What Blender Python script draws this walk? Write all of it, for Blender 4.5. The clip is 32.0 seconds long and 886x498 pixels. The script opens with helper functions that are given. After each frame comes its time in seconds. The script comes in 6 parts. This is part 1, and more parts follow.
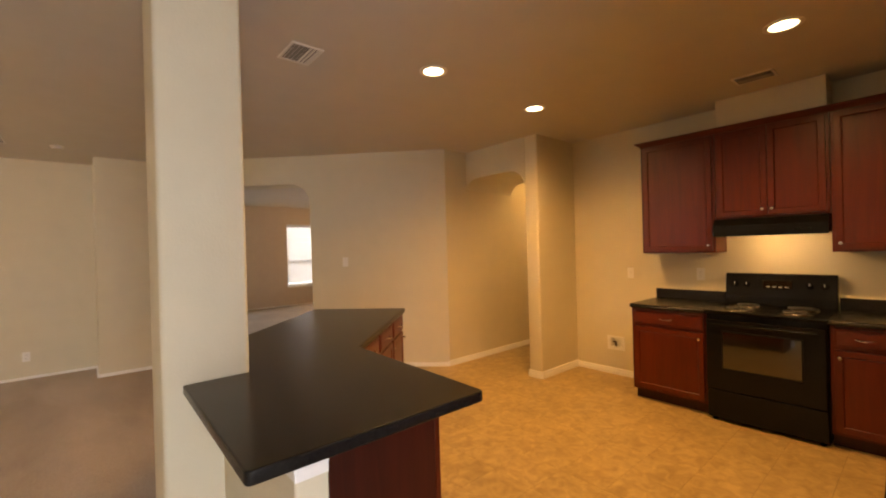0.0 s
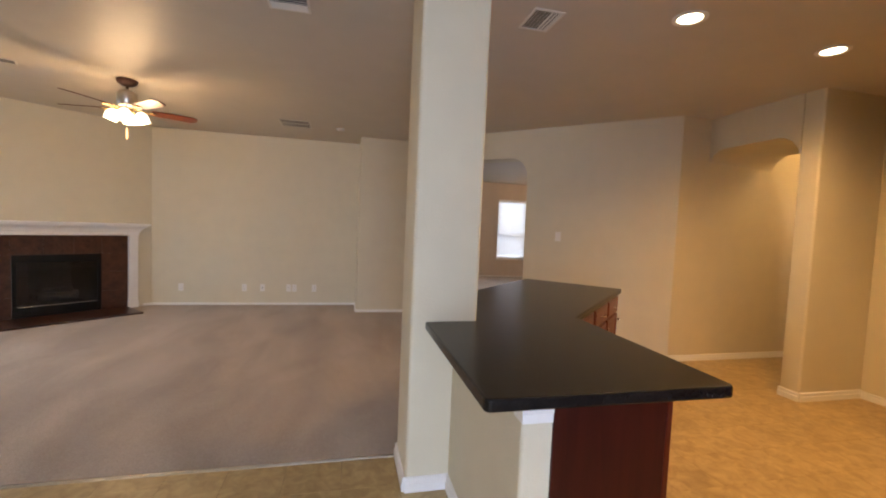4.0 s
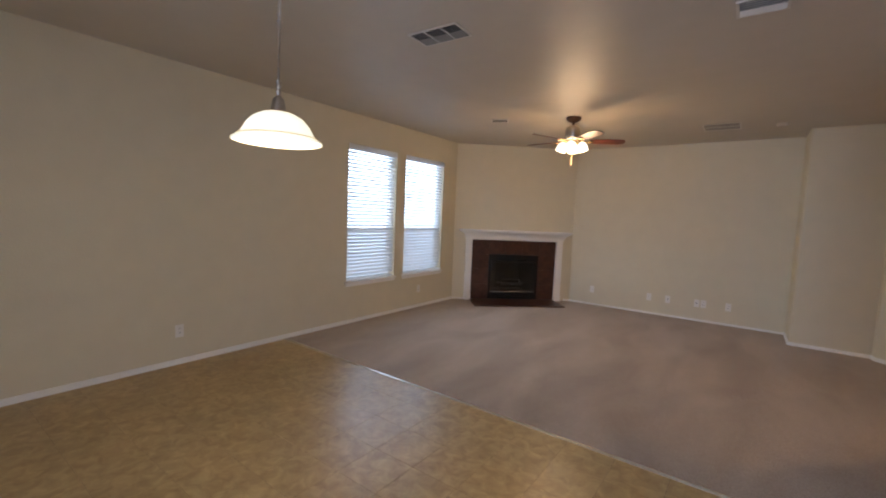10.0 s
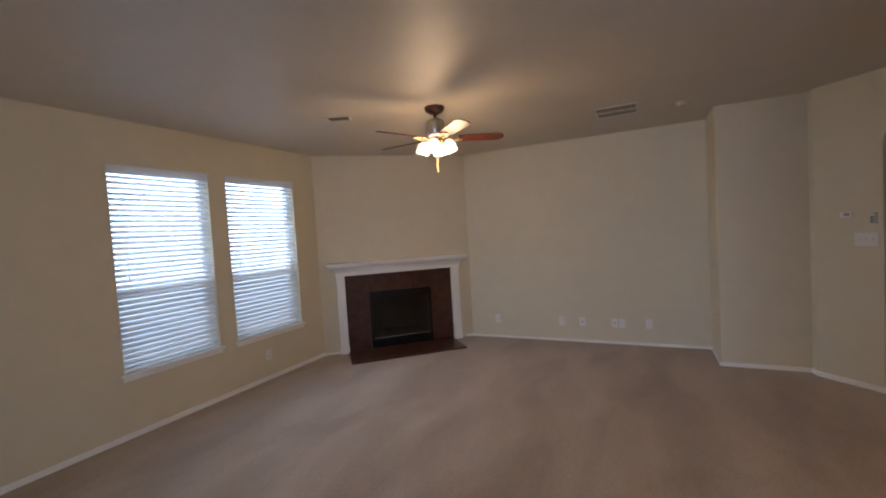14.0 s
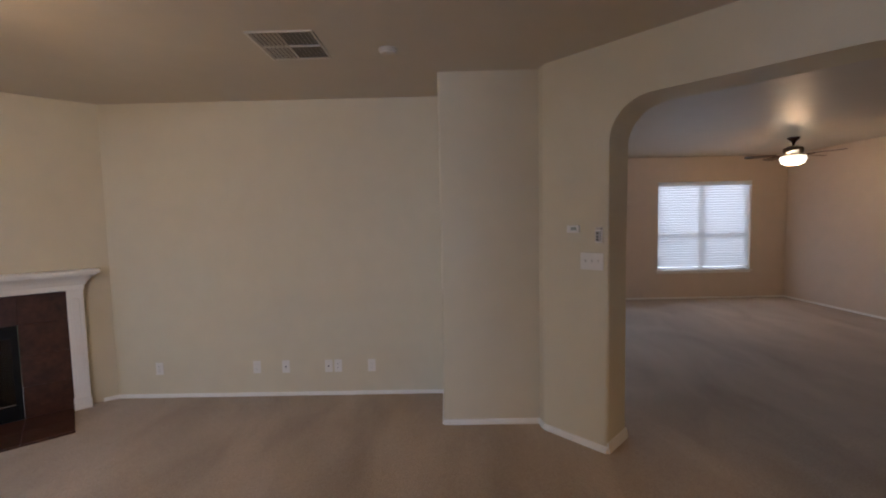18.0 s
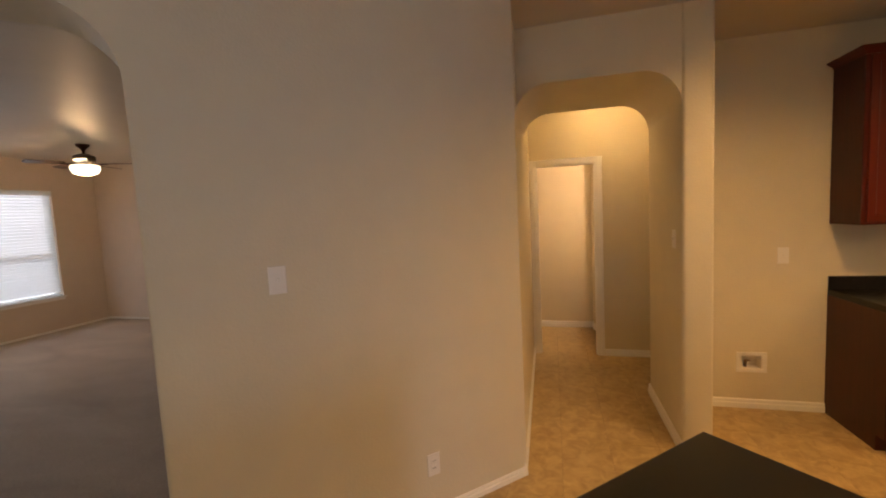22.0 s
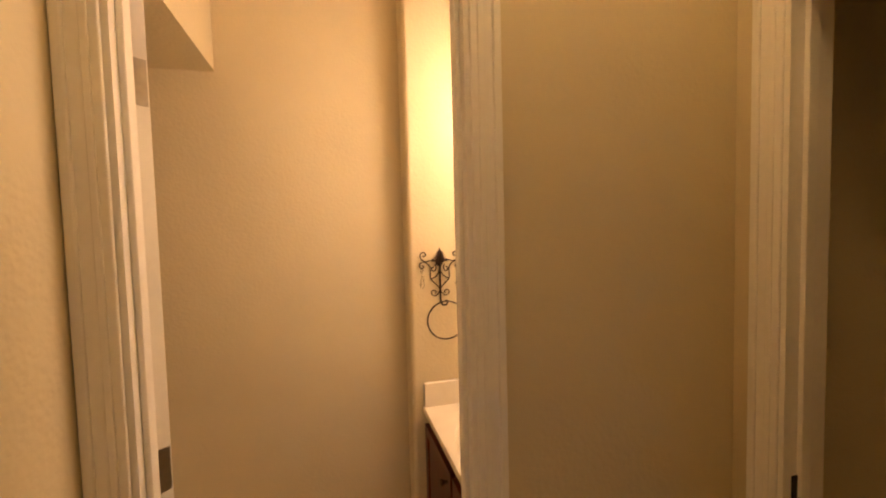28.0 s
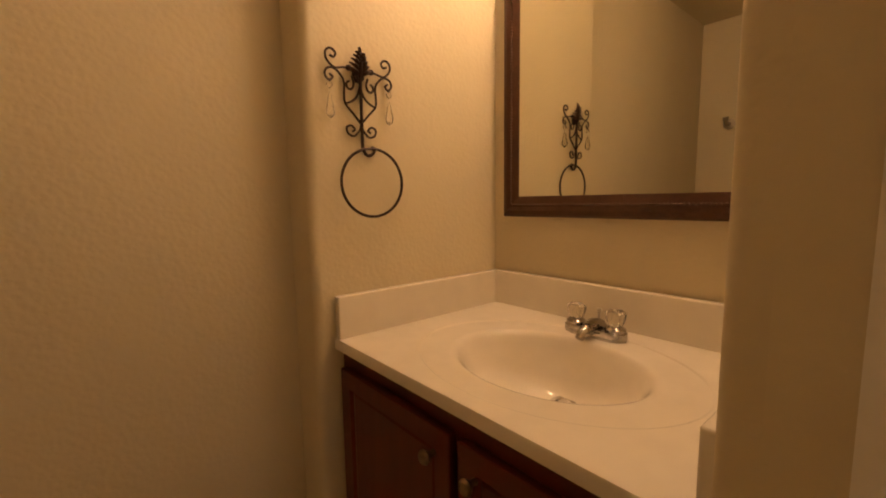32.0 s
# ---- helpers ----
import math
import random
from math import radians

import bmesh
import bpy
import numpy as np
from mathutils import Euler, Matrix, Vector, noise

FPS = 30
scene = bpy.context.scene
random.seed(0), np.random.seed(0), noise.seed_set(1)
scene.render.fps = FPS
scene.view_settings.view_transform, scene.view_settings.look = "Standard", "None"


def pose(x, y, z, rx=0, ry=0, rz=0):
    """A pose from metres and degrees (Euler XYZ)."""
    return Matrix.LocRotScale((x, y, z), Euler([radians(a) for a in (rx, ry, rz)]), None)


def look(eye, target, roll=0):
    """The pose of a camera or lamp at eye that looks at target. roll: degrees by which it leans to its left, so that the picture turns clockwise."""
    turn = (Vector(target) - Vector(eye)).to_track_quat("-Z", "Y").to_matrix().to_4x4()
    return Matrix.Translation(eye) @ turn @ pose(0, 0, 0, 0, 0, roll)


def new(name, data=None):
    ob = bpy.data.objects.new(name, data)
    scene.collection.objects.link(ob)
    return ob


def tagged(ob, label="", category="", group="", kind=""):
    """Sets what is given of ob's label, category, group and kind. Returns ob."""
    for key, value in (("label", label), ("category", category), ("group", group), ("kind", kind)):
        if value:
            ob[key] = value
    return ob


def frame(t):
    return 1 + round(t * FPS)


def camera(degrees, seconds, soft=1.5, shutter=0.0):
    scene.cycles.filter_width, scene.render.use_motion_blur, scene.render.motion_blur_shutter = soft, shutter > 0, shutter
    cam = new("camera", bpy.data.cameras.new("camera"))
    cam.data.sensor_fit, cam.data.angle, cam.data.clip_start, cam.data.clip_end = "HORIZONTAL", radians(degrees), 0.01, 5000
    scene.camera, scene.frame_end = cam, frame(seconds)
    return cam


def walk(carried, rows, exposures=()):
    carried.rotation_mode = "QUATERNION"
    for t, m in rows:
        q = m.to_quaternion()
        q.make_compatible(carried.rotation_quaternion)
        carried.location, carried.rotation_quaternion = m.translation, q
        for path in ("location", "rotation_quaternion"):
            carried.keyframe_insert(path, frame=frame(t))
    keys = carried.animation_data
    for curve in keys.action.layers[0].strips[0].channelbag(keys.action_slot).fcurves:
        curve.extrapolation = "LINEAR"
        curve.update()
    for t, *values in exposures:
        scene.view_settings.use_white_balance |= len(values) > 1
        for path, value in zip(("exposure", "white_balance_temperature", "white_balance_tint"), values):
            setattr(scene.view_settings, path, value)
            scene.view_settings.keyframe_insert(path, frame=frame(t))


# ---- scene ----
cam = camera(93.50, 32.0, soft=2.0)
# seconds, place, yaw, pitch, roll
PATH = [
    (0, 4.622, -2.550, 1.487, -40.42, -0.13, 1.55),
    (0.5, 4.660, -2.558, 1.476, -46.09, -0.47, -0.13),
    (1, 4.688, -2.554, 1.447, -49.09, -0.87, -0.18),
    (1.5, 4.706, -2.552, 1.439, -48.33, -0.86, -0.95),
    (2, 4.696, -2.544, 1.430, -44.20, -1.56, -1.67),
    (2.5, 4.660, -2.539, 1.428, -34.96, -1.88, -1.15),
    (3, 4.624, -2.510, 1.423, -28.50, -2.23, -1.43),
    (3.5, 4.571, -2.496, 1.420, -21.06, -2.54, -2.64),
    (4, 4.512, -2.501, 1.411, -12.99, -3.13, -2.49),
    (4.5, 4.459, -2.508, 1.408, -5.53, -3.15, -2.92),
    (6.5, 4.206, -2.633, 1.428, 19.68, -4.66, -2.42),
    (7, 4.227, -2.660, 1.415, 25.07, -5.00, -2.41),
    (7.5, 4.171, -2.710, 1.421, 29.45, -5.23, -2.86),
    (8, 4.148, -2.745, 1.431, 34.31, -5.02, -3.42),
    (8.5, 4.138, -2.761, 1.442, 38.66, -5.37, -3.38),
    (9, 4.138, -2.786, 1.440, 40.85, -5.81, -3.14),
    (9.5, 4.158, -2.768, 1.470, 40.21, -5.19, -2.84),
    (10, 4.169, -2.744, 1.482, 36.33, -4.70, -2.37),
    (10.5, 4.200, -2.681, 1.501, 32.66, -4.63, 0.91),
    (11, 4.213, -2.587, 1.511, 32.65, -5.60, -1.09),
    (11.5, 4.097, -2.446, 1.517, 28.06, -5.34, -1.06),
    (12, 4.040, -2.258, 1.518, 21.12, -3.61, 2.37),
    (12.5, 4.036, -1.979, 1.509, 15.07, -2.66, 2.87),
    (13, 3.999, -1.712, 1.557, 20.89, -1.27, 0.51),
    (13.5, 3.974, -1.408, 1.579, 24.27, -2.90, 2.58),
    (15.5, 4.310, -0.057, 1.698, 29.52, -1.37, 1.55),
    (16, 4.402, 0.234, 1.687, 29.92, -2.54, 0.76),
    (16.5, 4.516, 0.514, 1.702, 28.62, -2.46, 1.34),
    (17, 4.622, 0.728, 1.643, 24.00, -2.72, 0.61),
    (17.5, 4.659, 0.827, 1.639, 13.83, -2.81, -0.73),
    (18, 4.741, 0.925, 1.616, 0.51, -3.90, 1.21),
    (18.5, 4.780, 0.953, 1.604, -10.37, -2.87, 0.45),
    (19, 4.797, 0.925, 1.598, -20.96, -2.52, -0.55),
    (19.5, 4.822, 0.913, 1.605, -29.76, -3.72, 0.59),
    (20, 4.846, 0.911, 1.620, -36.89, -3.97, 1.19),
    (20.5, 4.922, 0.920, 1.619, -45.91, -5.13, 1.56),
    (21, 5.121, 0.972, 1.580, -55.82, -5.46, 1.74),
    (21.5, 5.348, 1.067, 1.565, -65.38, -5.36, 2.88),
    (22, 5.640, 1.218, 1.586, -75.34, -4.88, 2.85),
    (22.5, 6.018, 1.388, 1.670, -86.02, -4.14, 5.26),
    (23, 6.307, 1.486, 1.686, -97.57, -2.38, 1.01),
    (23.5, 6.586, 1.549, 1.655, -107.26, -1.61, 2.31),
    (24, 6.892, 1.475, 1.597, -113.56, -2.84, 0.88),
    (24.5, 7.214, 1.378, 1.575, -114.30, -4.01, 1.61),
    (25, 7.556, 1.279, 1.543, -113.91, -3.45, 0.32),
    (25.6, 7.945, 1.107, 1.556, -109.86, -3.14, 1.12),
    (26, 8.213, 1.115, 1.570, -107.72, -3.52, -0.00),
    (26.5, 8.567, 1.107, 1.561, -105.91, -2.14, 0.04),
    (28.5, 9.679, 1.048, 1.539, -105.42, -3.53, 1.94),
    (29, 9.873, 1.099, 1.534, -109.45, -3.48, 0.50),
    (29.5, 10.005, 1.136, 1.463, -116.35, -2.78, 0.41),
    (30, 10.105, 1.127, 1.388, -123.16, -3.83, 1.83),
    (30.5, 10.172, 1.116, 1.282, -125.73, -6.36, 0.33),
    (31, 10.238, 1.106, 1.218, -128.11, -7.29, -0.91),
    (31.5, 10.277, 1.110, 1.154, -131.37, -7.27, -0.10),
    (32, 10.286, 1.127, 1.086, -130.76, -6.57, 0.82),
]
walk(cam, [(t, pose(x, y, z, 90 + pitch, roll, yaw)) for t, x, y, z, yaw, pitch, roll in PATH],
     exposures=[(0, 0.0, 7650, 9), (2, 0.0, 7350, 8), (3, -0.03, 6300, 7), (4.5, -0.1, 5850, 7), (7, -0.4, 5700, 8), (9, -0.5, 5600, 8), (12, -0.55, 5400, 8),
                (16, -0.92, 5250, 8), (18, -0.6, 5350, 8), (20, -0.44, 5500, 7), (21.2, -0.31, 6050, 7), (22.5, -0.37, 6150, 8), (24, -0.4, 6400, 7),
                (26, -0.3, 7000, 10), (29, -1.0, 6550, 11), (31, -1.55, 7450, 11), (32, -1.5, 7100, 11)])

# One house interior: dining corner, kitchen, carpeted family room, front room, hall, powder room.
# x runs away from the window wall, y runs towards the wall behind the fan, z is up.
H = 2.728

# ------------------------------------------------------------------ world and lamps
world = bpy.data.worlds.new("world")
scene.world = world
world.use_nodes = True
_nt = world.node_tree
_sky = _nt.nodes.new("ShaderNodeTexSky")
_sky.sky_type = "NISHITA"
_sky.sun_disc = False
_sky.sun_elevation = radians(48)
_sky.sun_rotation = radians(150)
_sky.air_density = 1.5
_sky.dust_density = 4.0
_nt.links.new(_sky.outputs[0], _nt.nodes["Background"].inputs[0])
_nt.nodes["Background"].inputs[1].default_value = 0.15

WARM = (1.0, 0.53, 0.18)
SOFT = (1.0, 0.72, 0.44)


def lamp(name, kind, energy, colour, m, size=0.1, size_y=None, spot=None, blend=0.6):
    data = bpy.data.lights.new(name, kind)
    data.energy, data.color = energy, colour
    if kind == "AREA":
        data.shape, data.size = ("RECTANGLE", size) if size_y else ("DISK", size)
        if size_y:
            data.size_y = size_y
    elif kind == "SUN":
        data.angle = radians(size)
    else:
        data.shadow_soft_size = size
    if kind == "SPOT":
        data.spot_size, data.spot_blend = radians(spot), blend
    ob = new(name, data)
    ob.matrix_world = m
    return ob


lamp("sun_light", "SUN", 1.0, (1.0, 0.95, 0.88), look((0, 0, 0), (0.45, 0.75, -0.95)), size=12)
# daylight standing outside the window openings, outside their panes
DAY = (0.75, 0.845, 1.0)
lamp("window_daylight", "AREA", 400, DAY, look((-1.1, 2.0, 1.6), (2, 2.0, 1.4)), 6.0, 2.8)
lamp("window_daylight", "AREA", 530, (0.95, 0.93, 1.0), look((9.69, 10.2, 1.6), (9.69, 6, 1.4)), 5.0, 3.0)
# this one stands at an unseen, assumed window and lights the front room carpet
lamp("window_daylight", "AREA", 120, DAY, look((6.5, 9.7, 1.6), (6.7, 6, 0.6)), 1.8, 1.8)
# added daylight from an unseen door, brightens the column and dining side
lamp("unseen_door_daylight", "AREA", 88, (0.72, 0.78, 1.0), look((4.2, -4.95, 1.1), (4.2, -2, 1.0)), 1.7, 1.95)
CANS = [(6.49, -0.305), (7.72, -0.24), (7.72, -2.01)]
for cx, cy in CANS:
    lamp("downlight", "SPOT", 132, WARM, look((cx, cy, H - 0.03), (cx, cy, 0)), 0.05, spot=160, blend=1.0)
lamp("hood_bulb", "POINT", 5.5, (1.0, 0.60, 0.27), pose(8.86, -1.68, 1.50), 0.03)
lamp("pendant_bulb", "POINT", 14, SOFT, pose(2.36, -1.61, 1.77), 0.06)
for k in range(3):
    a = radians(100 + 120 * k)
    lamp("fan_bulb", "POINT", 15, (1.0, 0.60, 0.28), pose(2.34 + 0.15 * math.cos(a), 2.35 + 0.15 * math.sin(a), 2.20), 0.11)
lamp("front_fan_bulb", "POINT", 36, (1.0, 0.60, 0.30), pose(9.87, 7.2, 2.27), 0.09)
for k in range(3):
    lamp("vanity_bulb", "POINT", 23, (1.0, 0.635, 0.40), pose(10.58 + 0.22 * k, 0.24, 2.06), 0.05)


# ------------------------------------------------------------------ materials
def mat(name, base, rough=0.6, metal=0.0, var=0.12, scale=6.0, bump=0.0, bump_scale=200.0, spec=0.5,
        fine=60.0, emit=None, strength=0.0, trans=0.0, coat=0.0, stretch=None, dirt=None):
    """A procedural surface: base colour varied at two scales, with fine relief."""
    m = bpy.data.materials.new(name)
    m.use_nodes = True
    nt = m.node_tree
    b = nt.nodes["Principled BSDF"]
    b.inputs["Roughness"].default_value = rough
    b.inputs["Metallic"].default_value = metal
    b.inputs["Specular IOR Level"].default_value = spec
    b.inputs["Transmission Weight"].default_value = trans
    b.inputs["Coat Weight"].default_value = coat
    tc = nt.nodes.new("ShaderNodeTexCoord")
    src = tc.outputs["Object"]
    if stretch:
        mp = nt.nodes.new("ShaderNodeMapping")
        mp.inputs["Scale"].default_value = stretch
        nt.links.new(src, mp.inputs["Vector"])
        src = mp.outputs["Vector"]
    n1 = nt.nodes.new("ShaderNodeTexNoise")
    n1.inputs["Scale"].default_value, n1.inputs["Detail"].default_value = scale, 4
    n2 = nt.nodes.new("ShaderNodeTexNoise")
    n2.inputs["Scale"].default_value, n2.inputs["Detail"].default_value = fine, 3
    nt.links.new(src, n1.inputs["Vector"])
    nt.links.new(src, n2.inputs["Vector"])
    mix = nt.nodes.new("ShaderNodeMath")
    mix.operation = "ADD"
    nt.links.new(n1.outputs["Fac"], mix.inputs[0])
    nt.links.new(n2.outputs["Fac"], mix.inputs[1])
    ramp = nt.nodes.new("ShaderNodeMapRange")
    ramp.inputs["From Min"].default_value, ramp.inputs["From Max"].default_value = 0.6, 1.4
    ramp.inputs["To Min"].default_value, ramp.inputs["To Max"].default_value = 1 - var, 1 + var
    nt.links.new(mix.outputs[0], ramp.inputs["Value"])
    col = nt.nodes.new("ShaderNodeMix")
    col.data_type, col.blend_type = "RGBA", "MULTIPLY"
    col.inputs["Factor"].default_value = 1.0
    col.inputs["A"].default_value = (*base, 1)
    nt.links.new(ramp.outputs["Result"], col.inputs["B"])
    nt.links.new(col.outputs["Result"], b.inputs["Base Color"])
    if bump:
        n3 = nt.nodes.new("ShaderNodeTexNoise")
        n3.inputs["Scale"].default_value, n3.inputs["Detail"].default_value = bump_scale, 3
        nt.links.new(tc.outputs["Object"], n3.inputs["Vector"])
        bp = nt.nodes.new("ShaderNodeBump")
        bp.inputs["Strength"].default_value, bp.inputs["Distance"].default_value = bump, 0.004
        nt.links.new(n3.outputs["Fac"], bp.inputs["Height"])
        nt.links.new(bp.outputs["Normal"], b.inputs["Normal"])
    if emit:
        b.inputs["Emission Color"].default_value = (*emit, 1)
        b.inputs["Emission Strength"].default_value = strength
    return m


def wood(name, dark, light, rough=0.33, scale=1.0, axis="Z", coat=0.02):
    """Stained wood with grain running along one axis."""
    m = bpy.data.materials.new(name)
    m.use_nodes = True
    nt = m.node_tree
    b = nt.nodes["Principled BSDF"]
    b.inputs["Roughness"].default_value = rough
    b.inputs["Coat Weight"].default_value = coat
    b.inputs["Specular IOR Level"].default_value = 0.32
    b.inputs["Coat Roughness"].default_value = 0.25
    tc = nt.nodes.new("ShaderNodeTexCoord")
    info = nt.nodes.new("ShaderNodeObjectInfo")
    add = nt.nodes.new("ShaderNodeVectorMath")
    nt.links.new(tc.outputs["Object"], add.inputs[0])
    mul = nt.nodes.new("ShaderNodeMath")
    mul.operation = "MULTIPLY"
    mul.inputs[1].default_value = 17.0
    nt.links.new(info.outputs["Random"], mul.inputs[0])
    nt.links.new(mul.outputs[0], add.inputs[1])
    mp = nt.nodes.new("ShaderNodeMapping")
    s = {"X": (1.5, 22, 22), "Y": (22, 1.5, 22), "Z": (22, 22, 1.5)}[axis]
    mp.inputs["Scale"].default_value = [k * scale for k in s]
    nt.links.new(add.outputs[0], mp.inputs["Vector"])
    n1 = nt.nodes.new("ShaderNodeTexNoise")
    n1.inputs["Scale"].default_value, n1.inputs["Detail"].default_value = 1.6, 6
    n1.inputs["Distortion"].default_value = 0.6
    nt.links.new(mp.outputs["Vector"], n1.inputs["Vector"])
    n2 = nt.nodes.new("ShaderNodeTexNoise")
    n2.inputs["Scale"].default_value = 3.0
    nt.links.new(add.outputs[0], n2.inputs["Vector"])
    av = nt.nodes.new("ShaderNodeMath")
    av.operation = "MULTIPLY_ADD"
    av.inputs[1].default_value = 0.5
    nt.links.new(n2.outputs["Fac"], av.inputs[0])
    nt.links.new(n1.outputs["Fac"], av.inputs[2])
    cr = nt.nodes.new("ShaderNodeValToRGB")
    cr.color_ramp.elements[0].position, cr.color_ramp.elements[0].color = 0.5, (*dark, 1)
    cr.color_ramp.elements[1].position, cr.color_ramp.elements[1].color = 1.0, (*light, 1)
    nt.links.new(av.outputs[0], cr.inputs[0])
    nt.links.new(cr.outputs[0], b.inputs["Base Color"])
    bp = nt.nodes.new("ShaderNodeBump")
    bp.inputs["Strength"].default_value, bp.inputs["Distance"].default_value = 0.08, 0.002
    nt.links.new(n1.outputs["Fac"], bp.inputs["Height"])
    nt.links.new(bp.outputs["Normal"], b.inputs["Normal"])
    return m


def drywall(name, base, rough, bump, var=0.04):
    """Painted plasterboard with an orange-peel texture and faint roller blotches."""
    m = mat(name, base, rough, var=var, scale=0.9, fine=5.0)
    nt = m.node_tree
    b = nt.nodes["Principled BSDF"]
    tc = nt.nodes.new("ShaderNodeTexCoord")
    n = nt.nodes.new("ShaderNodeTexNoise")
    n.inputs["Scale"].default_value, n.inputs["Detail"].default_value = 55, 2.5
    v = nt.nodes.new("ShaderNodeTexVoronoi")
    v.inputs["Scale"].default_value = 95
    v.feature = "SMOOTH_F1"
    nt.links.new(tc.outputs["Object"], n.inputs["Vector"])
    nt.links.new(tc.outputs["Object"], v.inputs["Vector"])
    add = nt.nodes.new("ShaderNodeMath")
    nt.links.new(n.outputs["Fac"], add.inputs[0])
    nt.links.new(v.outputs["Distance"], add.inputs[1])
    bp = nt.nodes.new("ShaderNodeBump")
    bp.inputs["Strength"].default_value, bp.inputs["Distance"].default_value = bump, 0.004
    nt.links.new(add.outputs[0], bp.inputs["Height"])
    nt.links.new(bp.outputs["Normal"], b.inputs["Normal"])
    return m


def carpet_mat():
    """Cut-pile carpet: fine tufts, with broad soft patches where the pile lies another way."""
    m = bpy.data.materials.new("carpet")
    m.use_nodes = True
    nt = m.node_tree
    b = nt.nodes["Principled BSDF"]
    b.inputs["Roughness"].default_value = 0.95
    b.inputs["Specular IOR Level"].default_value = 0.1
    b.inputs["Sheen Weight"].default_value = 0.25
    tc = nt.nodes.new("ShaderNodeTexCoord")
    mp = nt.nodes.new("ShaderNodeMapping")
    mp.inputs["Scale"].default_value = (1.3, 0.5, 1.0)
    mp.inputs["Rotation"].default_value = (0, 0, radians(25))
    nt.links.new(tc.outputs["Object"], mp.inputs["Vector"])
    n1 = nt.nodes.new("ShaderNodeTexNoise")
    n1.inputs["Scale"].default_value, n1.inputs["Detail"].default_value = 1.6, 5
    n1.inputs["Distortion"].default_value = 0.5
    nt.links.new(mp.outputs["Vector"], n1.inputs["Vector"])
    n2 = nt.nodes.new("ShaderNodeTexNoise")
    n2.inputs["Scale"].default_value, n2.inputs["Detail"].default_value = 160, 2
    nt.links.new(tc.outputs["Object"], n2.inputs["Vector"])
    cr = nt.nodes.new("ShaderNodeValToRGB")
    cr.color_ramp.elements[0].position, cr.color_ramp.elements[0].color = 0.32, (0.355, 0.285, 0.218, 1)
    cr.color_ramp.elements[1].position, cr.color_ramp.elements[1].color = 0.68, (0.485, 0.402, 0.316, 1)
    nt.links.new(n1.outputs["Fac"], cr.inputs[0])
    mr = nt.nodes.new("ShaderNodeMapRange")
    mr.inputs["From Min"].default_value, mr.inputs["From Max"].default_value = 0.25, 0.75
    mr.inputs["To Min"].default_value, mr.inputs["To Max"].default_value = 0.72, 1.2
    nt.links.new(n2.outputs["Fac"], mr.inputs["Value"])
    col = nt.nodes.new("ShaderNodeMix")
    col.data_type, col.blend_type = "RGBA", "MULTIPLY"
    col.inputs["Factor"].default_value = 1.0
    nt.links.new(cr.outputs[0], col.inputs["A"])
    nt.links.new(mr.outputs["Result"], col.inputs["B"])
    nt.links.new(col.outputs["Result"], b.inputs["Base Color"])
    bp = nt.nodes.new("ShaderNodeBump")
    bp.inputs["Strength"].default_value, bp.inputs["Distance"].default_value = 0.6, 0.006
    nt.links.new(n2.outputs["Fac"], bp.inputs["Height"])
    nt.links.new(bp.outputs["Normal"], b.inputs["Normal"])
    return m


